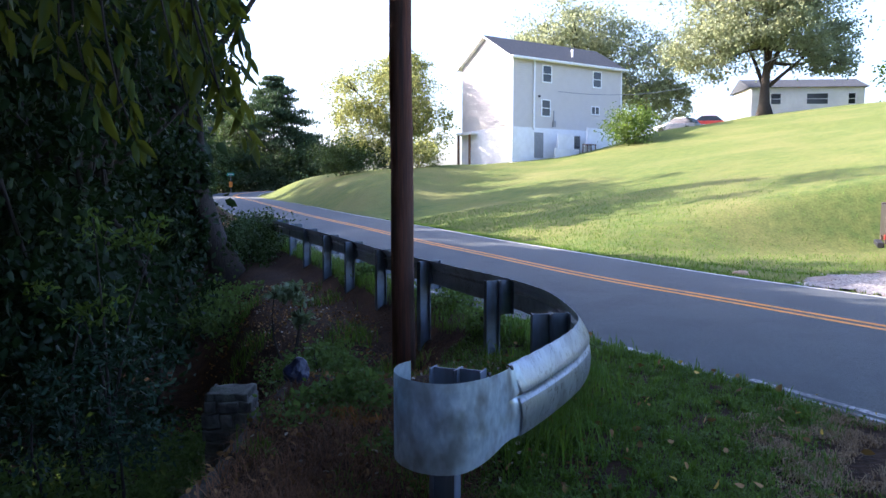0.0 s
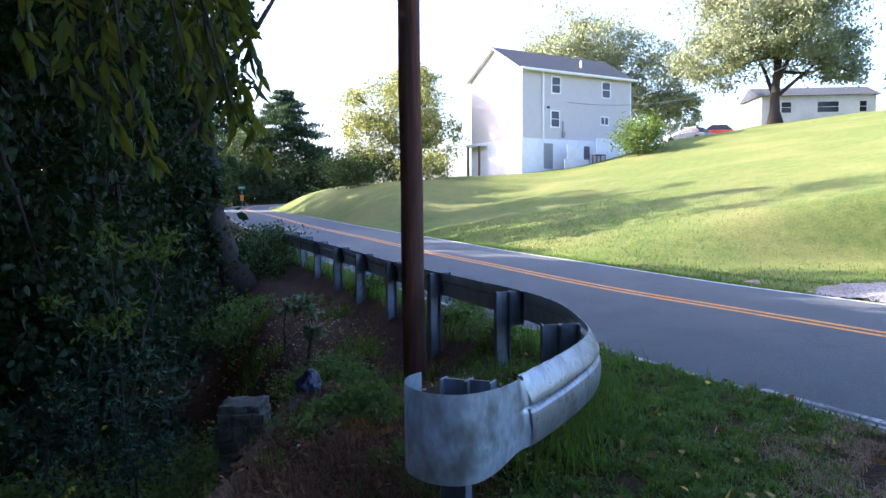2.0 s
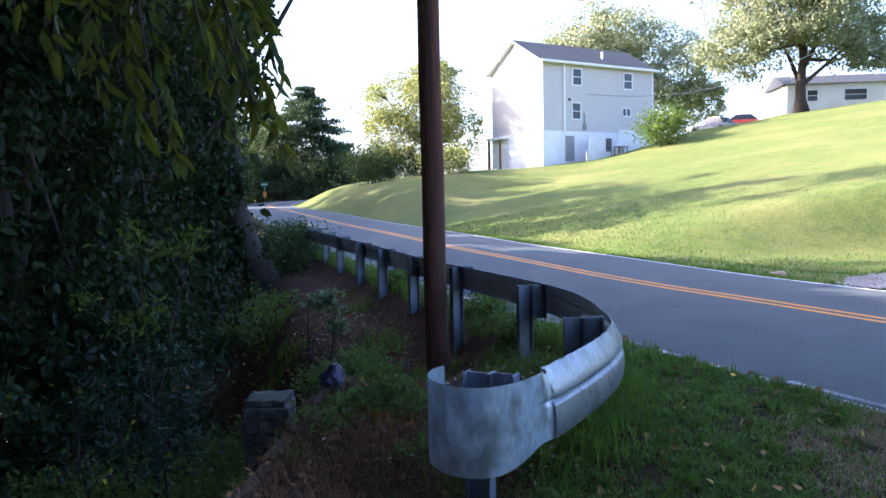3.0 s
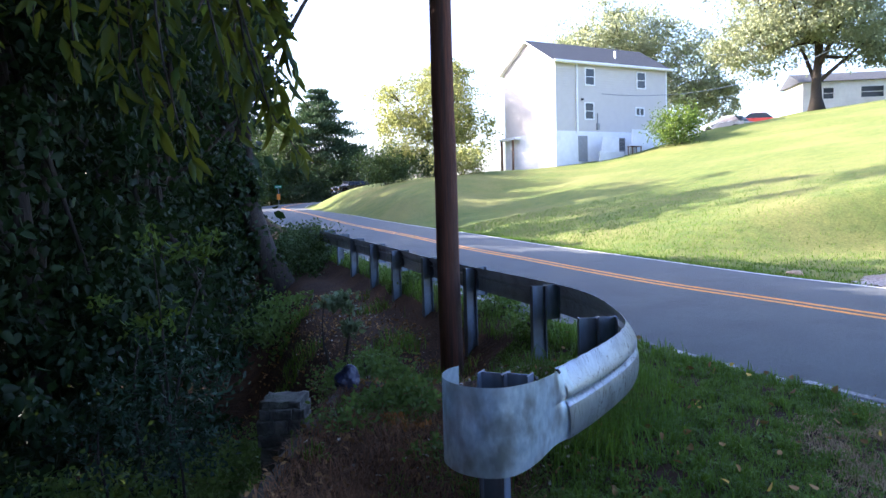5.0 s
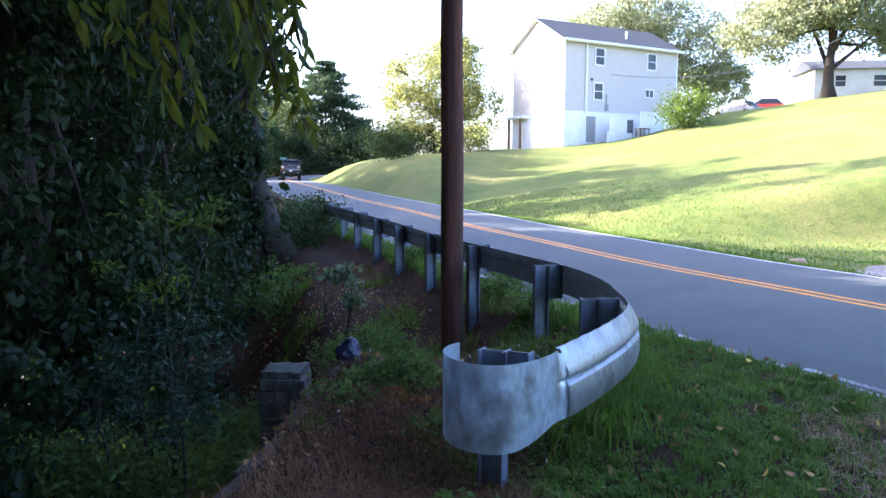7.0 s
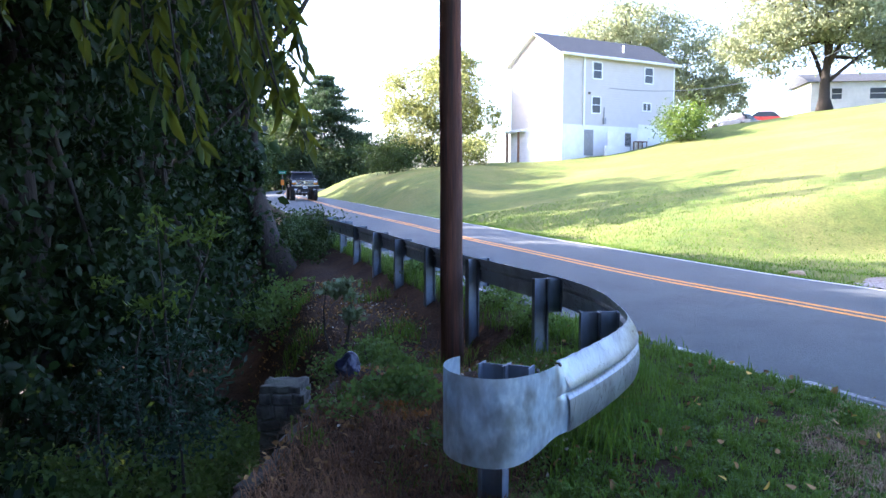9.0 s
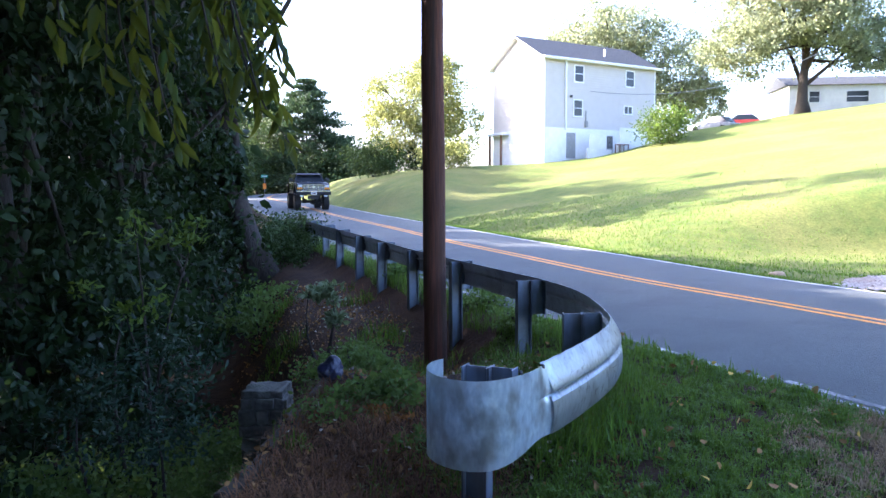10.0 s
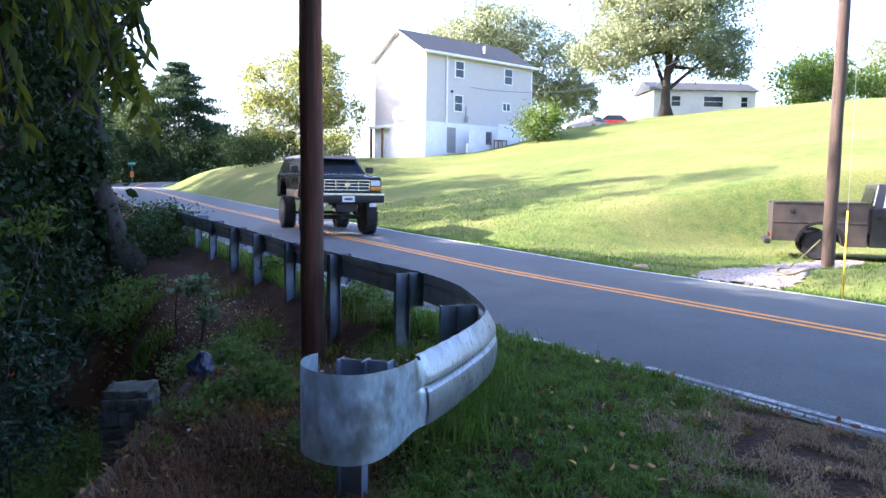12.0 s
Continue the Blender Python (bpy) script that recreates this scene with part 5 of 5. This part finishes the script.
def build_gravel():
    rng = np.random.default_rng(17)
    xs, ys = np.arange(4.5, 16, 0.10), np.arange(8.5, 19, 0.10)
    X, Y = np.meshgrid(xs, ys)
    Z, off = land(X.ravel(), Y.ravel())
    g = gravel_mask(X.ravel(), Y.ravel()) * (off > FAR_W + 0.15)
    Z = Z - 0.02 + 0.05 * np.minimum(g * 2, 1) + 0.012 * rng.normal(size=len(Z))
    nx = len(xs)
    i, j = np.meshgrid(np.arange(nx - 1), np.arange(len(ys) - 1))
    a = (j * nx + i).ravel()
    quads = np.stack([a, a + 1, a + nx + 1, a + nx], 1)
    quads = quads[(g[quads] > 0.25).all(1)]
    me = bpy.data.meshes.new("gravel_drive")
    me.from_pydata(np.stack([X.ravel(), Y.ravel(), Z], 1).tolist(), [], quads.tolist())
    ob = mesh_part("gravel_drive", me, M["gravel"], smooth=True)
    tagged(ob, "pale grey gravel drive beside the road", "gravel", kind="structure")
    # loose stones
    p = scatter(rng, 9000, 4.5, 16, 8.5, 19, lambda x, y, o: gravel_mask(x, y) * (o > FAR_W + 0.1) * 0.5)
    verts, faces = [], []
    for k, (x, y, z) in enumerate(p):
        s = rng.uniform(0.015, 0.05)
        o = len(verts)
        verts += [(x + s * rng.uniform(0.6, 1), y, z + 0.02), (x, y + s * rng.uniform(0.6, 1), z + 0.02), (x - s, y, z + 0.02), (x, y - s, z + 0.02), (x, y, z + 0.02 + s * rng.uniform(0.4, 0.9))]
        faces += [(o, o + 1, o + 4), (o + 1, o + 2, o + 4), (o + 2, o + 3, o + 4), (o + 3, o, o + 4)]
    me = bpy.data.meshes.new("gravel_stones")
    me.from_pydata(verts, [], faces)
    stuff("gravel_stones", me, M["gravel"], "loose pale gravel stones on the drive", "gravel")
    # stone at the lawn's edge
    bm = bmesh.new()
    bmesh.ops.create_icosphere(bm, subdivisions=3, radius=0.16)
    for v in bm.verts:
        v.co *= 1 + 0.25 * noise.noise(v.co * 9)
        v.co.z *= 0.45
    r = part("rock", bm, M["tan_stone"], smooth=True)
    r.matrix_basis = pose(5.82, 13.9, ground_z(5.82, 13.9) + 0.03)
    tagged(r, "flat tan stone in the grass beside the road", "rock")


build_grass()
build_litter()
build_gravel()


# ---- vehicles ----
def wheel(parent, x, y, r, w, rim_mat, hub=True):
    """A wheel turning about its own y axis."""
    s = 1 if y > 0 else -1
    wh = new("wheel")
    wh.parent = parent
    wh.matrix_basis = pose(x, y, r)
    prof = [(r * 0.56, -w / 2 + 0.02), (r * 0.86, -w / 2), (r * 0.96, -w * 0.42), (r, -w * 0.30), (r, w * 0.30), (r * 0.96, w * 0.42), (r * 0.86, w / 2), (r * 0.56, w / 2 - 0.02)]
    bm = lathe(prof, 28, "y")
    n = 28
    for k in range(0, n, 1):
        a = 2 * math.pi * k / n
        for sy in (-1, 1):
            bx = box(-0.018, 0.018, sy * w * 0.12, sy * w * 0.47, r - 0.02, r + 0.012)
            bmesh.ops.rotate(bx, verts=bx.verts, cent=(0, 0, 0), matrix=Matrix.Rotation(a + (0.1 if sy > 0 else 0), 3, "Y"))
            tmp = bpy.data.meshes.new("tread")
            bx.to_mesh(tmp)
            bx.free()
            bm.from_mesh(tmp)
            bpy.data.meshes.remove(tmp)
    part("tyre", bm, M["rubber"], wh)
    part("rim", lathe([(r * 0.57, -w / 2 + 0.03), (r * 0.57, w / 2 - 0.03), (r * 0.5, w / 2 - 0.05), (r * 0.42, w / 2 - 0.09), (r * 0.22, w / 2 - 0.07), (r * 0.14, w / 2 - 0.03), (r * 0.08, w / 2 - 0.02)] if s > 0 else
                      [(r * 0.08, -w / 2 + 0.02), (r * 0.14, -w / 2 + 0.03), (r * 0.22, -w / 2 + 0.07), (r * 0.42, -w / 2 + 0.09), (r * 0.5, -w / 2 + 0.05), (r * 0.57, -w / 2 + 0.03), (r * 0.57, w / 2 - 0.03)], 20, "y"), rim_mat, wh, smooth=False)
    return wh


def arch(xc, r, zc, n=8):
    return [(xc + r * math.cos(a), zc + r * math.sin(a)) for a in np.linspace(0, math.pi, n)]


def quad_slab(pts, thick=0.012):
    """A thin pane over four or more corners, given thickness."""
    bm = bmesh.new()
    f = bm.faces.new([bm.verts.new(p) for p in pts])
    bmesh.ops.solidify(bm, geom=[f], thickness=thick)
    return bm


def greenhouse(x_front, x_back, z0, z1, w0, w1, rake_f, rake_b):
    bm = bmesh.new()
    low = [bm.verts.new(p) for p in ((x_front, w0, z0), (x_back, w0, z0), (x_back, -w0, z0), (x_front, -w0, z0))]
    top = [bm.verts.new(p) for p in ((x_front - rake_f, w1, z1), (x_back + rake_b, w1, z1), (x_back + rake_b, -w1, z1), (x_front - rake_f, -w1, z1))]
    bm.faces.new(low[::-1]), bm.faces.new(top)
    for i in range(4):
        bm.faces.new((low[i], low[(i + 1) % 4], top[(i + 1) % 4], top[i]))
    bmesh.ops.recalc_face_normals(bm, faces=bm.faces)
    bmesh.ops.bevel(bm, geom=bm.edges[:], offset=0.05, segments=3, affect="EDGES", profile=0.6)
    return bm


def build_truck():
    """Lifted full-size off-road wagon; forward is +x, the ground is z = 0."""
    t = thing("lifted_truck", "dark green lifted off-road wagon with huge tyres and chrome grille", "truck")
    side = [(2.26, 1.02), (2.26, 1.50), (2.18, 1.60), (1.05, 1.66), (-2.26, 1.64), (-2.30, 1.05), (-1.86, 1.02)] + arch(-1.30, 0.52, 1.0)[::-1] + [(-0.74, 0.98), (0.86, 0.98)] + arch(1.42, 0.52, 1.0)[::-1] + [(1.98, 1.02)]
    part("body", prism(side, -0.97, 0.97, 0.025), M["paint"], t, "dark green glossy body")
    part("lower_panel", box(-0.76, 0.86, -0.985, 0.985, 0.99, 1.20, 0.015), M["tan"], t, "tan lower body stripe")
    part("hood_bulge", prism([(2.1, 1.60), (1.05, 1.66), (1.05, 1.71), (2.05, 1.645)], -0.55, 0.55, 0.01), M["paint"], t)
    cab = part("cabin", greenhouse(1.02, -2.24, 1.64, 2.16, 0.94, 0.76, 0.52, 0.16), M["paint"], t)
    # sunlight on the roof is put in as a skin of pale tan
    part("roof_edge", box(-2.0, 0.42, -0.74, 0.74, 2.15, 2.185, 0.015), M["tan"], t, "pale roof skin, sunlight put into its colour")
    part("windshield", quad_slab([(0.98, 0.84, 1.70), (0.98, -0.84, 1.70), (0.565, -0.70, 2.10), (0.565, 0.70, 2.10)]), M["glass"], t)
    part("sun_visor", prism([(0.50, 2.15), (0.74, 2.07), (0.76, 2.10), (0.52, 2.19)], -0.74, 0.74, 0.008), M["black"], t, "dark windscreen visor")
    for s in (1, -1):
        a, b = 0.925 * s, 0.79 * s
        for x0, x1, f, r in ((0.82, -0.12, 0.36, 0.0), (-0.26, -2.0, 0.0, 0.10)):
            part("side_window", quad_slab([(x0, a + 0.012 * s, 1.71), (x1, a + 0.012 * s, 1.71), (x1 + r, b + 0.012 * s, 2.08), (x0 - f, b + 0.012 * s, 2.08)]), M["glass"], t)
        m = part("mirror", box(0.72, 0.86, s * 0.99, s * 1.20, 1.70, 1.88, 0.03), M["black"], t)
        part("mirror_arm", box(0.76, 0.80, s * 0.93, s * 1.0, 1.70, 1.74), M["black"], m)
        part("door_handle", box(0.02, 0.16, s * 0.97, s * 0.995, 1.46, 1.50, 0.008), M["chrome"], t)
        part("headlight", box(2.22, 2.285, s * 0.66, s * 0.93, 1.36, 1.50, 0.015), M["lamp"], t, "clear rectangular headlight")
        part("turn_signal", box(2.22, 2.28, s * 0.66, s * 0.95, 1.245, 1.345, 0.012), M["amber"], t, "amber turn signal")
        part("fog_light", box(2.28, 2.36, s * 0.60, s * 0.80, 0.80, 0.90, 0.015), M["lamp"], t)
        part("flare", prism([(1.42 + 0.58 * math.cos(q), 1.0 + 0.58 * math.sin(q)) for q in np.linspace(0, math.pi, 9)] + [(1.42 + 0.52 * math.cos(q), 1.0 + 0.52 * math.sin(q)) for q in np.linspace(math.pi, 0, 9)], s * 0.95, s * 1.0), M["black"], t, "black wheel arch flare")
        part("tail_light", box(-2.32, -2.27, s * 0.78, s * 0.95, 1.30, 1.55, 0.01), M["red"], t)
        part("coil_spring", lathe([(0.06, 0.55), (0.075, 0.6), (0.06, 0.65), (0.075, 0.7), (0.06, 0.75), (0.075, 0.8), (0.06, 0.95)], 10), M["black"], t).matrix_basis = pose(1.42, s * 0.48, 0)
    g = part("grille", box(2.22, 2.275, -0.62, 0.62, 1.24, 1.52, 0.012), M["black"], t, "black grille opening")
    for z in (1.245, 1.335, 1.42, 1.505):
        part("grille_bar", box(2.26, 2.30, -0.63, 0.63, z - 0.012, z + 0.012, 0.005), M["chrome"], g)
    for y in (-0.62, -0.31, 0.0, 0.31, 0.62):
        part("grille_bar", box(2.262, 2.296, y - 0.012, y + 0.012, 1.25, 1.50, 0.004), M["chrome"], g)
    part("badge", lathe([(0.085, 0), (0.085, 0.012), (0.07, 0.018)], 18, "x"), M["chrome"], g).matrix_basis = pose(2.298, 0, 1.38) @ Matrix.Diagonal((1, 1, 0.45, 1))
    b = part("bumper", prism([(2.18, 0.90), (2.40, 0.92), (2.42, 1.00), (2.42, 1.12), (2.38, 1.15), (2.18, 1.15)], -1.0, 1.0, 0.02), M["black"], t, "black steel bumper")
    part("bumper_trim", box(2.37, 2.432, -1.0, 1.0, 1.10, 1.16, 0.012), M["chrome"], b, "chrome bumper top")
    pl = part("number_plate", box(2.42, 2.432, -0.17, 0.17, 0.93, 1.09, 0.004), M["plate"], b)
    part("plate_bar", box(2.432, 2.436, -0.11, 0.11, 0.985, 1.035), M["black"], pl)
    part("rear_bumper", box(-2.42, -2.25, -0.95, 0.95, 0.92, 1.06, 0.02), M["chrome"], t)
    for x in (1.42, -1.30):
        ax = part("axle", lathe([(0.05, -0.70), (0.05, -0.12), (0.14, -0.09), (0.16, 0), (0.14, 0.09), (0.05, 0.12), (0.05, 0.70)], 14, "y"), M["black"], t)
        ax.matrix_basis = pose(x, 0.05, 0.47)
    part("frame_rail", box(-2.1, 2.2, 0.36, 0.46, 0.84, 0.98), M["black"], t)
    part("frame_rail", box(-2.1, 2.2, -0.46, -0.36, 0.84, 0.98), M["black"], t)
    part("steering_rod", box(1.56, 1.60, -0.62, 0.62, 0.52, 0.56), M["black"], t)
    part("skid_plate", box(1.9, 2.25, -0.3, 0.3, 0.66, 0.88, 0.02), M["black"], t)
    wheels = [wheel(t, x, y, 0.47, 0.36, M["chrome"]) for x in (1.42, -1.30) for y in (0.84, -0.84)]
    return t, wheels


def build_pickup():
    """Old dark work pickup with a boxy service bed, parked on the gravel; forward is +x, origin at the rear end."""
    ang = math.degrees(math.atan2(-0.47, 0.88))
    gz = ground_z(12.4, 16.3)
    t = thing("work_pickup", "old black pickup with weathered brown service bed parked on gravel", "pickup", pose(10.62, 17.3, gz, 0, 0, ang))
    bed = [(0, 0.46), (0, 1.40), (2.05, 1.42), (2.05, 0.36), (1.58, 0.36)] + arch(1.06, 0.46, 0.42)[0:] + [(0.55, 0.46)]
    for y0, y1 in ((-1.0, -0.60), (0.60, 1.0)):
        part("bed_side", prism(bed, y0, y1, 0.012), M["oldpaint"], t, "weathered dark brown service bed side")
    for y in (-1.005, 1.005):
        part("bed_rib", box(0.02, 2.04, y - 0.012, y + 0.012, 0.90, 0.93, 0.004), M["oldpaint"], t)
        part("bed_rib", box(0.02, 2.04, y - 0.012, y + 0.012, 1.37, 1.41, 0.004), M["oldpaint"], t)
        for x in (0.42, 1.55):
            part("latch", box(x - 0.04, x + 0.04, y - 0.015, y + 0.015, 1.15, 1.24, 0.006), M["black"], t)
        ff = [(1.06 + 0.53 * math.cos(q), 0.42 + 0.53 * math.sin(q)) for q in np.linspace(0, math.pi, 10)] + [(1.06 + 0.46 * math.cos(q), 0.42 + 0.46 * math.sin(q)) for q in np.linspace(math.pi, 0, 10)]
        part("fender_flare", prism(ff, y - 0.02, y + 0.02), M["blackpaint"], t)
    part("bed_floor", box(0.05, 2.03, -0.6, 0.6, 0.55, 0.65), M["oldpaint"], t)
    part("tailgate", box(0.0, 0.06, -0.6, 0.6, 0.6, 1.36, 0.01), M["oldpaint"], t)
    part("rear_bumper", box(-0.14, 0.0, -0.8, 0.8, 0.36, 0.48, 0.02), M["black"], t)
    part("tail_light", box(-0.02, 0.0, -0.95, -0.82, 0.56, 0.68), M["red"], t)
    cab = [(2.38, 0.36), (2.38, 1.28), (4.35, 1.22), (5.35, 1.12), (5.38, 0.46), (4.98, 0.44)] + arch(4.50, 0.44, 0.42) + [(3.98, 0.36)]
    cab = [(q - 0.27, r) for q, r in cab]
    part("cab_body", prism(cab, -0.98, 0.98, 0.02), M["blackpaint"], t, "black cab body")
    part("cab_roof", greenhouse(3.78, 2.13, 1.25, 1.86, 0.94, 0.76, 0.50, 0.12), M["blackpaint"], t)
    for s in (1, -1):
        # pale pane colour stands in for the sky's reflection
        part("side_window", quad_slab([(3.53, s * 0.955, 1.30), (2.35, s * 0.955, 1.30), (2.43, s * 0.825, 1.76), (3.21, s * 0.825, 1.76)]), M["lamp"], t, "pale side window, reflection put into its colour")
        part("mirror", box(3.41, 3.53, s * 1.0, s * 1.18, 1.28, 1.48, 0.02), M["black"], t)
    part("rear_window", quad_slab([(2.125, 0.7, 1.36), (2.125, -0.7, 1.36), (2.23, -0.62, 1.76), (2.23, 0.62, 1.76)]), M["glass"], t)
    for x in (1.06, 4.23):
        for y in (-0.80, 0.80):
            wheel(t, x, y, 0.36, 0.24, M["rust"])
    return t


def build_car(name, label, x, y, rz, material):
    z = ground_z(x, y)
    t = thing(name, label, "car", pose(x, y, z, 0, 0, rz))
    side = [(-2.15, 0.32), (-2.2, 0.80), (-1.5, 0.92), (0.9, 0.92), (2.1, 0.72), (2.2, 0.36), (1.72, 0.30)] + arch(1.35, 0.36, 0.33) + [(0.95, 0.26), (-0.95, 0.26)] + arch(-1.35, 0.36, 0.33)
    part("body", prism(side, -0.87, 0.87, 0.03), material, t)
    part("cabin", greenhouse(0.95, -1.75, 0.90, 1.42, 0.80, 0.62, 0.75, 0.6), M["glass"], t, "dark glass cabin")
    part("roof", box(-1.05, 0.15, -0.60, 0.60, 1.405, 1.44, 0.015), material, t)
    for a in (1.35, -1.35):
        for b in (-0.76, 0.76):
            wheel(t, a, b, 0.32, 0.2, M["chrome"])
    return t


truck, truck_wheels = build_truck()
build_pickup()
build_car("parked_car", "silver sedan parked on the hill crest", 21.7, 66.6, 128, M["silver"])
build_car("parked_car", "red sedan parked on the hill crest", 25.3, 70.6, 170, M["red"])


# ---- roadside things ----
def build_roadside():
    build_pole(9.40, 13.2, (0, 0.35, 0), 0.125, 0.10, 10.0, M["pole_grey"], "grey-brown wooden utility pole beside the gravel drive")
    z = ground_z(7.14, 9.62)
    s = thing("cable_guard", "slender yellow plastic cable guard standing beside the road", "marker", pose(7.14, 9.62, z - 0.05))
    part("tube", tube([(0, 0, 0), (0, 0, 1.36)], 0.014, 10), M["yellow_plastic"], s, smooth=True)
    part("guy_wire", tube([(0, 0, 1.3), (0.02, 0.03, 4.5), (0.05, 0.1, 8.5)], 0.003, 5), M["wire"], s)
    pts = smooth_line([(11.2, 16.05, 0.50), (9.6, 14.3, 0.27), (8.04, 12.6, 0.09), (7.69, 12.2, 0.07), (7.55, 11.9, 0.07), (7.75, 11.75, 0.07), (8.2, 11.9, 0.07)], 0.1)
    h = part("hose", tube([(p[0], p[1], max(p[2], ground_z(p[0], p[1]) + 0.05)) for p in pts], 0.018, 8), M["hose"], smooth=True)
    tagged(h, "dull yellow hose looped over the gravel", "hose")
    g = thing("street_sign", "green street name sign on a thin post", "sign", pose(-26.6, 90.6, ground_z(-26.6, 90.6), 0, 0, 15))
    part("post", box(-0.03, 0.03, -0.03, 0.03, -0.2, 3.0), M["wire"], g)
    part("plate", box(-0.45, 0.45, -0.04, -0.03, 2.75, 3.10, 0.003), M["sign"], g)
    part("lettering_bar", box(-0.33, 0.33, -0.046, -0.041, 2.88, 2.97), M["white"], g)
    part("hazard_plate", box(-0.2, 0.2, -0.04, -0.03, 1.3, 2.0, 0.003), M["orange"], g)


build_roadside()


# ---- what moves ----
def motions():
    """The lifted truck comes round the bend and down the road; its wheels roll."""
    front = [(0.0, 20.0, 96.0), (4.3, -15.4, 91.4), (5.0, -19.2, 89.6), (5.5, -21.2, 86.6), (6.0, -22.0, 82.2), (6.5, -21.9, 78.0), (7.0, -20.9, 73.4), (7.2, -20.3, 71.5), (8.0, -17.7, 63.4),
             (8.8, -14.7, 55.0), (9.2, -13.0, 50.8), (9.6, -11.2, 46.3), (10.0, -9.4, 41.9), (10.4, -7.5, 37.4), (10.8, -5.7, 33.1), (11.2, -3.8, 28.7), (11.6, -1.9, 24.2), (12.0, 0.0, 19.2)]
    ts = np.array([f[0] for f in front])
    fine = np.linspace(0, 12, 361)
    line = []
    for c in (1, 2):
        v = np.array([f[c] for f in front])
        raw = np.interp(fine, ts, v)
        pad = np.pad(raw, 12, mode="reflect", reflect_type="odd")
        line.append(np.convolve(pad, np.ones(25) / 25, "valid"))
    x, y = line
    hx, hy = np.gradient(x), np.gradient(y)
    sp = np.hypot(hx, hy)
    hx, hy = hx / sp, hy / sp
    roll = np.concatenate([[0], np.cumsum(np.hypot(np.diff(x), np.diff(y)))]) / 0.47
    rows = []
    for i in range(0, 361, 6):
        ang = math.degrees(math.atan2(hy[i], hx[i])) - 4.0 * float(smoothstep(9.5, 12, fine[i]))
        cx, cy = x[i] - 2.42 * hx[i], y[i] - 2.42 * hy[i]
        pitch = math.degrees(math.atan((road_z(y[i]) - road_z(cy)) / 2.42)) * -1.0
        rows.append((fine[i], pose(cx, cy, road_z(cy) + 0.035, 0, 0, ang) @ pose(0, 0, 0, 0, pitch * 1.0, 0)))
    walk(truck, rows)
    for w in truck_wheels:
        lx, ly, lz = w.location
        walk(w, [(fine[i], pose(lx, ly, lz, 0, math.degrees(roll[i]), 0)) for i in range(361)])


motions()
